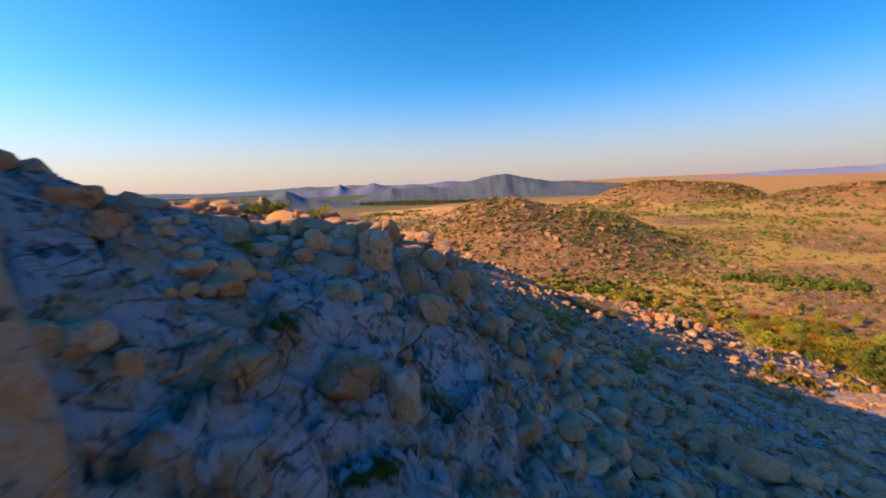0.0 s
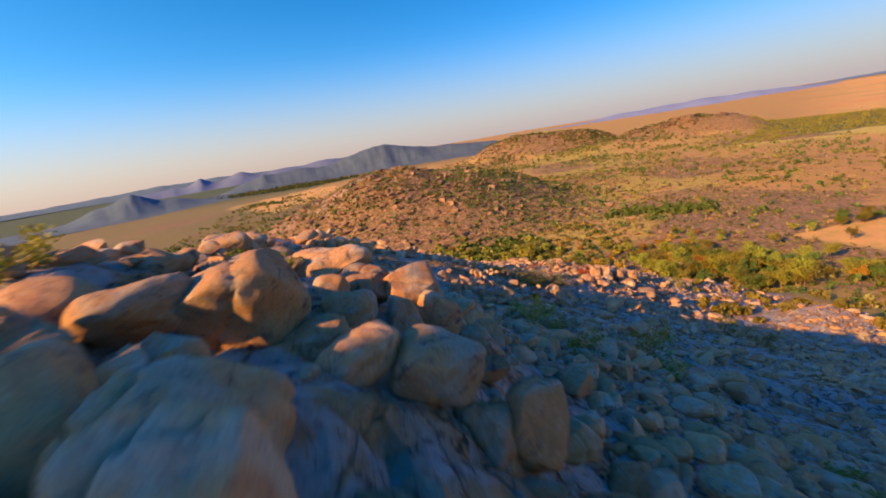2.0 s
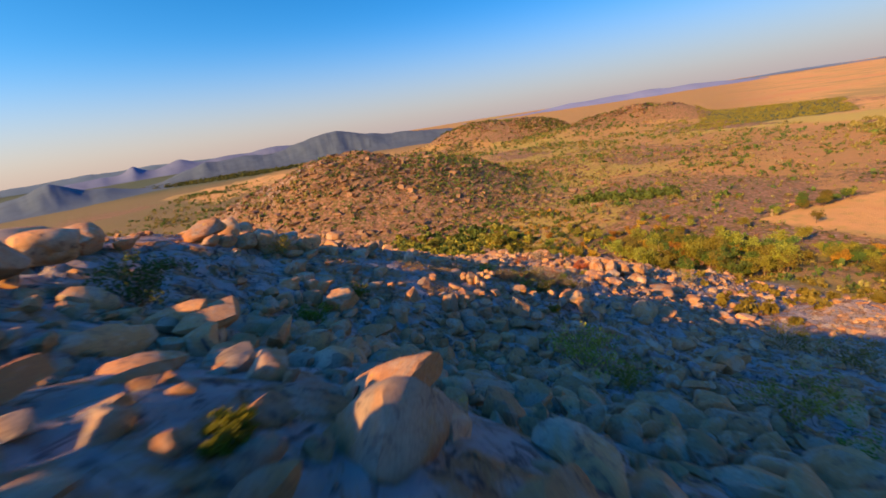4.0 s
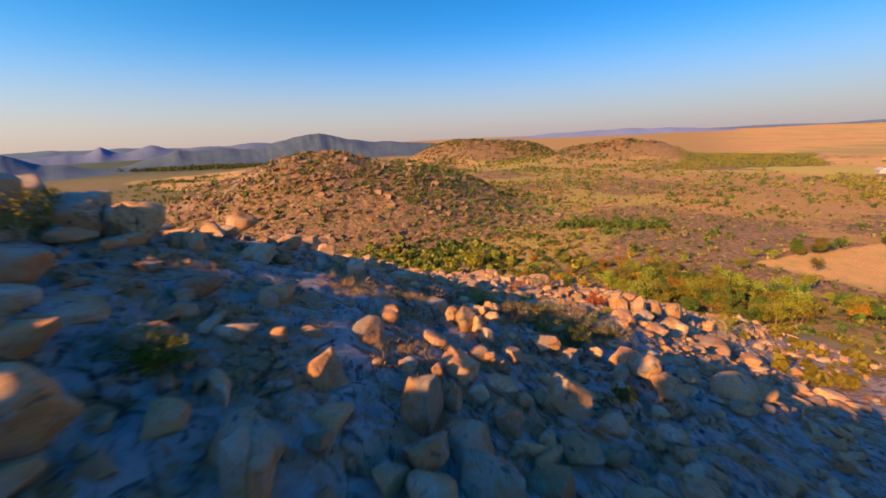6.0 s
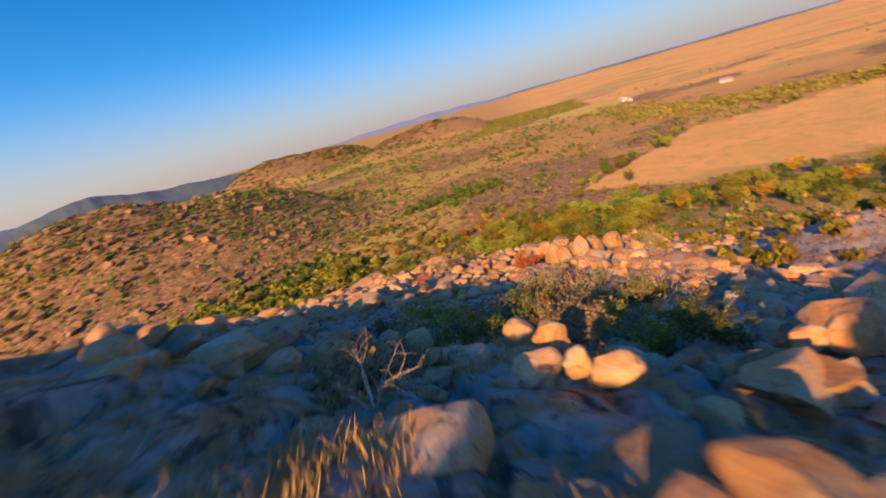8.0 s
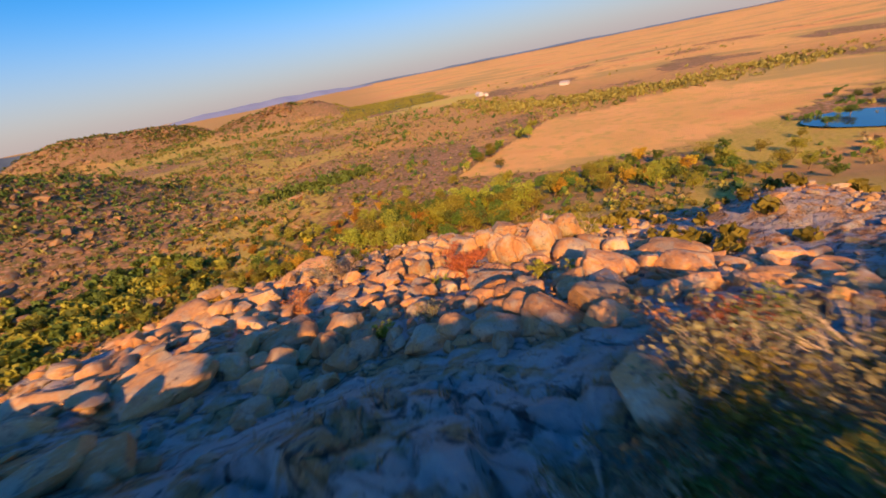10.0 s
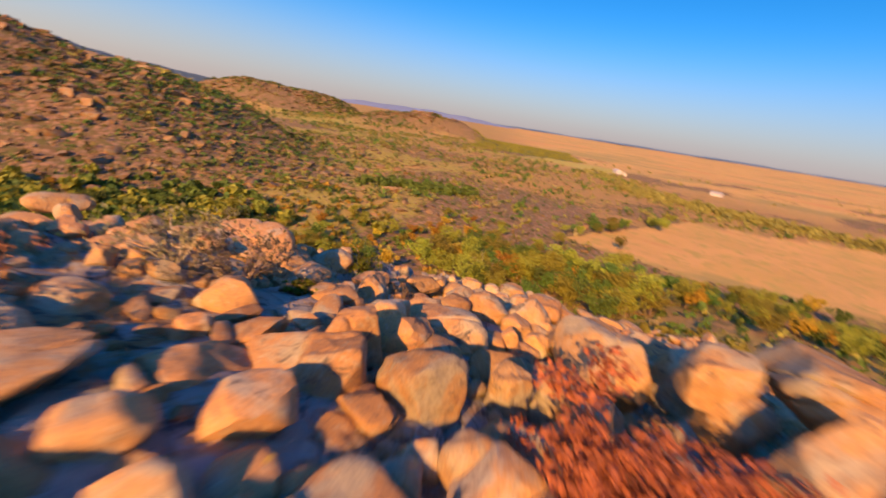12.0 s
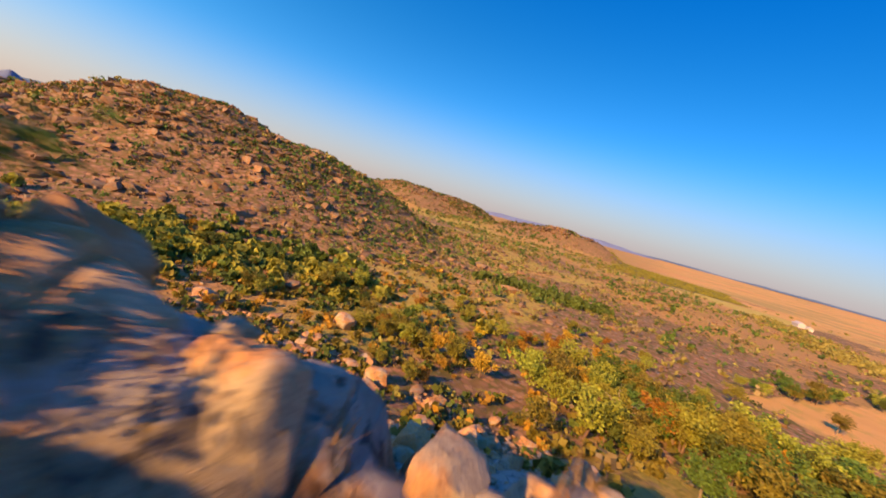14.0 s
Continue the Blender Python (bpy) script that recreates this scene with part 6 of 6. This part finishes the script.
# ---- water, houses and the hills on the horizon ----
def flat_sheet(name, corners, z, material, rounds=3):
    pts = np.array(corners, float)
    for _ in range(rounds):
        pts = np.concatenate([np.stack([0.75 * pts + 0.25 * np.roll(pts, -1, 0), 0.25 * pts + 0.75 * np.roll(pts, -1, 0)], 1).reshape(-1, 2)])
    bm = bmesh.new()
    bm.faces.new([bm.verts.new((x, y, z)) for x, y in pts])
    me = bpy.data.meshes.new(name)
    bm.to_mesh(me)
    bm.free()
    me.materials.append(material)
    return new(name, me)


POND = [(190, 18), (181, 10), (176, -6), (184, -18), (200, -16), (208, -2), (200, 14)]
tagged(flat_sheet("pond", POND, ground_at(190, 0) + 0.6, WATER), "small blue farm pond among scrub", "pond", kind="structure")


def house(x, y, wide, deep, tall, turn):
    root = new("house")
    bm = bmesh.new()
    bmesh.ops.create_cube(bm, size=1)
    bmesh.ops.scale(bm, vec=(wide, deep, tall), verts=bm.verts)
    bmesh.ops.translate(bm, vec=(0, 0, tall / 2), verts=bm.verts)
    me = bpy.data.meshes.new("wall")
    bm.to_mesh(me)
    bm.free()
    me.materials.append(WHITEWASH)
    new("wall", me).parent = root
    o, r = 0.5, 0.35 * deep
    v = [(-wide / 2 - o, -deep / 2 - o, tall), (wide / 2 + o, -deep / 2 - o, tall), (wide / 2 + o, deep / 2 + o, tall), (-wide / 2 - o, deep / 2 + o, tall), (-wide / 2 - o, 0, tall + r), (wide / 2 + o, 0, tall + r)]
    new("roof", mesh_from("roof", v, [[0, 1, 5], [0, 5, 4], [2, 3, 4], [2, 4, 5], [0, 4, 3], [1, 2, 5]], TINROOF, False)).parent = root
    root.matrix_world = pose(x, y, ground_at(x, y) - 0.2, 0, 0, turn)
    return tagged(root, "small white farm building with a tin roof", "house", "farm buildings on the plain")


house(523, 226, 11, 6, 3.0, 40)
house(508, 214, 6, 5, 2.6, 20)
house(495, 124, 9, 5, 2.6, 70)


def skyline(name, distance, a0, a1, low, high, seed, label, step=0.25):
    """A range of hills round the horizon between two bearings, with a front slope and a crest."""
    rg = np.random.default_rng(seed)
    az = np.arange(a0, a1, step)
    crest = low + (high - low) * np.clip(0.5 + 1.6 * value_noise(az * 10 + 1000 * seed, np.zeros(len(az)), 60, 5, 0.55), 0, 1)
    crest *= smooth(0, 6, az - a0) * smooth(0, 6, a1 - az)
    v, f = [], []
    for row, (push, share) in enumerate(((0, 0), (120, 0.55), (260, 1), (420, 0.5), (600, -0.3))):
        d = distance + push + 40 * value_noise(az * 10, np.full(len(az), 90.0 * row + seed), 30, 3)
        v.append(np.stack([np.sin(np.radians(az)) * d, np.cos(np.radians(az)) * d, 10 + crest * share + 16], 1))
    n = len(az)
    for row in range(4):
        i = np.arange(n - 1) + row * n
        f.append(np.stack([i, i + 1, i + n + 1, i + n], 1))
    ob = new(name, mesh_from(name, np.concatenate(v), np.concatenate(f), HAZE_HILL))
    return tagged(ob, label, "hills", kind="structure")


def far_range(name, distance, a0, a1, peaks, low, seed, label, material):
    """Rugged far hills between two bearings: a crest drawn by its peaks (bearing, height, spread), with spurs down its front."""
    az = np.arange(a0, a1, 0.12)
    crest = low * smooth(0, 5, az - a0) * smooth(0, 5, a1 - az)
    for b_, up, wide in peaks:
        crest = crest + up * np.exp(-np.abs((az - b_) / wide) ** 1.6)
    crest = crest * (1 + 0.30 * value_noise(az * 20 + 71 * seed, np.zeros(len(az)), 46, 5, 0.42))
    v, f, rows = [], [], 14
    for row in range(rows):
        s_ = row / (rows - 4)
        d = distance - 0.16 * distance * (1 - min(s_, 1)) + 0.05 * distance * max(s_ - 1, 0) * 4
        share = smooth(0, 1, s_) if s_ <= 1 else 1 - 1.4 * (s_ - 1)
        spur = 0.38 * value_noise(az * 20 + 4 * row, np.full(len(az), 6.0 * row + seed), 44, 4, 0.45) * np.sin(math.pi * min(s_, 1))
        v.append(np.stack([np.sin(np.radians(az)) * d, np.cos(np.radians(az)) * d, crest * np.clip(share + spur, 0, 1.02) - 3 * (1 - s_)], 1))
    n = len(az)
    for row in range(rows - 1):
        i = np.arange(n - 1) + row * n
        f.append(np.stack([i, i + 1, i + n + 1, i + n], 1))
    return tagged(new(name, mesh_from(name, np.concatenate(v), np.concatenate(f), material)), label, "hills", kind="structure")


far_range("backdrop_mountain", 1650, -14, 27, ((6.2, 34, 2.6), (9.0, 24, 2.8), (3.0, 14, 2.8), (11.5, 14, 3.5), (-3.2, 16, 2.0), (-7.5, 10, 1.5), (17, 8, 4)), 34, 4, "wooded mountain with a blue-green haze tint beyond the plain", HAZE_WOOD)
far_range("backdrop_knoll", 1400, -36, -8, ((-21.5, 44, 2.4), (-25, 20, 2.0), (-17.5, 16, 2.5)), 4, 11, "low hill with a blue-green haze tint beyond the far fields", HAZE_WOOD)
far_range("backdrop_blue_hills", 3600, 20, 62, ((46, 34, 6), (39, 18, 4), (52, 20, 4)), 22, 6, "long haze-blue hills on the far horizon", HAZE_HILL)
far_range("backdrop_peaks", 3000, -26, 8, ((-14.6, 44, 1.0), (-10.2, 40, 1.6), (-17.5, 12, 1.2), (0.5, 34, 3.0), (-5, 22, 3.0)), 38, 8, "pale haze-blue peaks on the horizon", HAZE_HILL)
skyline("backdrop_hills", 3900, 44, 150, 4, 20, 3, "low haze-blue hills along the far horizon")
skyline("backdrop_ridge", 3700, -45, 16, 30, 62, 5, "faint haze-blue hills on the horizon")


# ---- shrubs and grass on the ridge ----
BUSHES = {
    "red": (LEAF_RED, 2200, "rounded shrub with rust-red autumn leaves among boulders"),
    "rust": (LEAF_RED, 420, "low brown shrub with dead rusty leaves between rocks"),
    "grey": (LEAF_GREY, 420, "leafless grey-brown thorny shrub growing between boulders"),
    "dry": (LEAF_DRY, 500, "dry brown shrub growing from a rock crack"),
    "olive": (LEAF_OAK, 700, "olive-green shrub growing among granite boulders"),
    "dark": (LEAF_DARK, 800, "dense dark green juniper bush beside rocks"),
    "bright": (LEAF_BRIGHT, 700, "fresh green leafy bush growing in a rock crevice"),
}


def bush(x, y, tall, spread, kind):
    leaf, leaves, label = BUSHES[kind]
    seed = int(abs(x * 37 + y * 91)) + 5
    ob = shrub(seed, tall, spread, leaf, int(1.7 * leaves), 0.03 + 0.02 * spread, label, 22 if kind in ("grey", "dry", "rust") else 14)
    tagged(ob, group="shrubs of the ridge")
    return set_down(ob, x, y, seed % 360)


bush(39.8, 81.7, 1.4, 1.45, "red")
bush(35.1, 90.3, 0.68, 0.68, "rust")
bush(32.4, 88.2, 0.80, 0.80, "rust")
bush(39.2, 90.3, 1.14, 1.14, "grey")
bush(44.9, 79.3, 0.77, 0.77, "grey")
bush(37.3, 82.2, 0.42, 0.42, "olive")
bush(37.6, 77.0, 0.51, 0.51, "dry")
bush(30.2, 79.5, 0.54, 0.54, "grey")
bush(29.0, 80.8, 0.40, 0.40, "olive")
bush(36.3, 74.8, 0.50, 0.50, "olive")
bush(36.0, 76.4, 0.59, 0.59, "olive")
bush(38.3, 91.3, 1.23, 1.23, "grey")
bush(25.5, 69.6, 1.47, 1.47, "grey")
bush(27.0, 67.2, 1.47, 1.47, "grey")
bush(24.7, 71.4, 1.12, 1.12, "grey")
bush(21.8, 66.2, 0.98, 0.98, "olive")
bush(20.8, 64.4, 0.92, 0.92, "dark")
bush(21.7, 65.2, 0.72, 0.72, "olive")
bush(20.9, 67.3, 0.77, 0.77, "olive")
bush(17.3, 68.7, 0.34, 0.34, "rust")
bush(55.4, 75.7, 1.88, 1.88, "olive")
bush(2.7, 57.4, 0.72, 0.72, "bright")
bush(-0.2, 52.3, 0.82, 0.82, "bright")
bush(-1.4, 63.5, 1.23, 1.23, "olive")
bush(13.7, 50.7, 1.10, 1.10, "dry")
bush(17.6, 58.1, 0.50, 0.50, "bright")
bush(14.8, 50.3, 0.68, 0.68, "olive")
bush(-3.7, 29.6, 0.45, 0.45, "olive")
bush(12.3, 48.0, 2.00, 2.00, "olive")
bush(-8.2, 44.8, 0.56, 0.56, "bright")
bush(8.0, 33.7, 0.88, 0.88, "bright")
bush(18.8, 42.0, 2.00, 2.00, "olive")
bush(39.4, 53.2, 2.00, 2.00, "bright")
bush(-5.5, 49.3, 1.62, 1.62, "dark")
bush(13.5, 46.6, 1.14, 1.14, "olive")
bush(-1.0, 36.4, 0.23, 0.23, "bright")
bush(39.8, 48.5, 2.00, 2.00, "olive")
bush(0.1, 33.7, 0.18, 0.18, "bright")
bush(-7.9, 27.4, 0.60, 1.07, "olive")
bush(-10.0, 27.0, 0.32, 0.58, "olive")
bush(12.4, 25.7, 0.43, 0.77, "bright")
bush(16.8, 38.3, 0.80, 1.42, "bright")
bush(-9.7, 25.7, 0.22, 0.39, "bright")
bush(-8.2, 19.0, 0.31, 0.55, "olive")
bush(6.6, 21.8, 0.37, 0.65, "bright")
bush(-10.5, 26.4, 0.72, 1.28, "bright")
bush(-5.4, 15.1, 0.25, 0.44, "dark")
bush(-2.1, 13.2, 0.26, 0.47, "bright")
bush(-2.6, 12.8, 0.25, 0.45, "dark")
bush(40.8, 90.1, 0.35, 0.35, "bright")
bush(69.6, 178.2, 2.00, 2.00, "grey")
bush(45.8, 86.7, 0.29, 0.29, "dry")
bush(40.4, 91.7, 0.40, 0.40, "grey")
bush(47.6, 95.4, 0.80, 1.05, "bright")
bush(46.9, 95.0, 0.6, 0.8, "dark")
bush(43.4, 88.7, 0.45, 0.5, "dry")
bush(48.3, 96.6, 0.7, 0.8, "dark")
bush(47.4, 93.2, 0.15, 0.15, "grey")
bush(80.4, 115.3, 2.00, 2.00, "olive")
bush(87.0, 192.1, 2.00, 2.00, "bright")

# thicket in the hollow below the bare slab
rng = np.random.default_rng(61)
for k in range(34):
    a, r = rng.uniform(0, 6.283), math.sqrt(rng.random())
    bush(22.6 + 5.6 * r * math.cos(a) + 1.5 * r * math.sin(a), 69.0 + 3.4 * r * math.sin(a), rng.uniform(0.5, 1.0), rng.uniform(0.55, 1.0), ("grey", "olive", "grey", "dark", "dry", "olive", "rust")[k % 7])

for k in range(24):
    a, r = rng.uniform(0, 6.283), math.sqrt(rng.random())
    bush(19.8 + 3.6 * r * math.cos(a), 71.6 + 2.6 * r * math.sin(a), rng.uniform(0.4, 0.8), rng.uniform(0.5, 0.9), ("grey", "olive", "rust", "grey", "dry", "dark")[k % 6])


def dead_tree(x, y, tall, spread, seed):
    rng_ = np.random.default_rng(seed)
    bits = []
    for k in range(9):
        a = rng_.uniform(0, 6.283)
        end = np.array([math.cos(a) * spread * rng_.uniform(0.4, 1), math.sin(a) * spread * rng_.uniform(0.4, 1), tall * rng_.uniform(0.4, 1)])
        mid = end * (0.5, 0.5, 0.65) + rng_.normal(size=3) * 0.1 * tall
        bits.append(limb([(0, 0, -0.1), mid, end], [0.02 * tall, 0.013 * tall, 0.004], 5))
        for _ in range(4):
            tip = end + rng_.normal(size=3) * 0.28 * tall
            bits.append(limb([mid * 0.4 + end * 0.6, (end + tip) / 2 + rng_.normal(size=3) * 0.05, tip], [0.008 * tall, 0.005 * tall, 0.002], 4))
    ob = new("dead_tree", mesh_from("dead_tree", *joined(bits), DEADWOOD))
    set_down(ob, x, y)
    return tagged(ob, "small bare dead tree with pale grey branches", "dead tree")


dead_tree(17.4, 70.2, 0.9, 0.6, 1)
dead_tree(20.3, 70.7, 0.98, 0.65, 2)
dead_tree(22.2, 66.9, 1.05, 0.70, 3)
dead_tree(32.0, 78.2, 0.43, 0.29, 5)
dead_tree(107, 124, 4.5, 2.2, 9)
dead_tree(13.7, 68.9, 0.75, 0.85, 12)
dead_tree(12.9, 67.2, 0.7, 0.85, 14)
bush(14.0, 68.7, 0.75, 0.85, "grey")
bush(13.2, 68.3, 0.5, 0.6, "dry")


rng = np.random.default_rng(55)
N = 14000
tx, ty = rng.uniform(-20, 62, N), rng.uniform(6, 112, N)
tz = height(tx, ty)
ok = (tz > 14) & (rng.random(N) < np.clip(0.30 + 2.6 * value_noise(tx + 70, ty, 6, 3) + 0.8 * np.exp(-(((tx - 13) / 4) ** 2 + ((ty - 65.5) / 3) ** 2)), 0.02, 1))
tx, ty, tz = tx[ok], ty[ok], tz[ok]
blades = 11
n = len(tx)
at = np.repeat(np.stack([tx, ty, tz - 0.03], 1), blades, 0) + rng.normal(size=(n * blades, 3)) * (0.07, 0.07, 0)
tall = np.repeat(rng.uniform(0.12, 0.38, n), blades) * rng.uniform(0.6, 1.2, n * blades)
tip = at + np.stack([rng.normal(size=n * blades) * 0.35 * tall, rng.normal(size=n * blades) * 0.35 * tall, tall], 1)
side = rng.normal(size=(n * blades, 3)) * (1, 1, 0)
side *= (0.012 / np.linalg.norm(side, axis=1))[:, None]
v = np.stack([at - side, at + side, tip], 1).reshape(-1, 3)
tagged(new("dry_grass", mesh_from("dry_grass", v, np.arange(len(v)).reshape(-1, 3), STRAW, False)), "tufts of dry straw-coloured grass in rock cracks", "grass", kind="stuff")

# tussocks that fill the cracks of the bare slab
N = 3600
tx, ty = np.concatenate([rng.uniform(1, 18, N), rng.normal(12.5, 2.6, N // 3), rng.normal(16.5, 1.8, N // 6), rng.normal(15.2, 1.3, N // 6)]), np.concatenate([rng.uniform(47, 68, N), rng.normal(66.2, 1.9, N // 3), rng.normal(61, 2.0, N // 6), rng.normal(63, 1.6, N // 6)])
ok = rng.random(len(tx)) < np.clip(0.12 + 3.2 * value_noise(tx * 0.8, ty * 1.4, 2.2, 3), 0, 1)
tx, ty = tx[ok], ty[ok]
tz = height(tx, ty)
n, blades = len(tx), 26
at = np.repeat(np.stack([tx, ty, tz - 0.03], 1), blades, 0) + rng.normal(size=(n * blades, 3)) * (0.15, 0.15, 0)
tall = np.repeat(rng.uniform(0.07, 0.24, n), blades) * rng.uniform(0.6, 1.2, n * blades)
tip = at + np.stack([rng.normal(size=n * blades) * 0.45 * tall, rng.normal(size=n * blades) * 0.45 * tall, tall], 1)
side = rng.normal(size=(n * blades, 3)) * (1, 1, 0)
side *= (0.014 / np.linalg.norm(side, axis=1))[:, None]
v = np.stack([at - side, at + side, tip], 1).reshape(-1, 3)
tagged(new("tussocks", mesh_from("tussocks", v, np.arange(len(v)).reshape(-1, 3), STRAW, False)), "low tussocks of golden grass on a bare granite slab", "grass", kind="stuff")
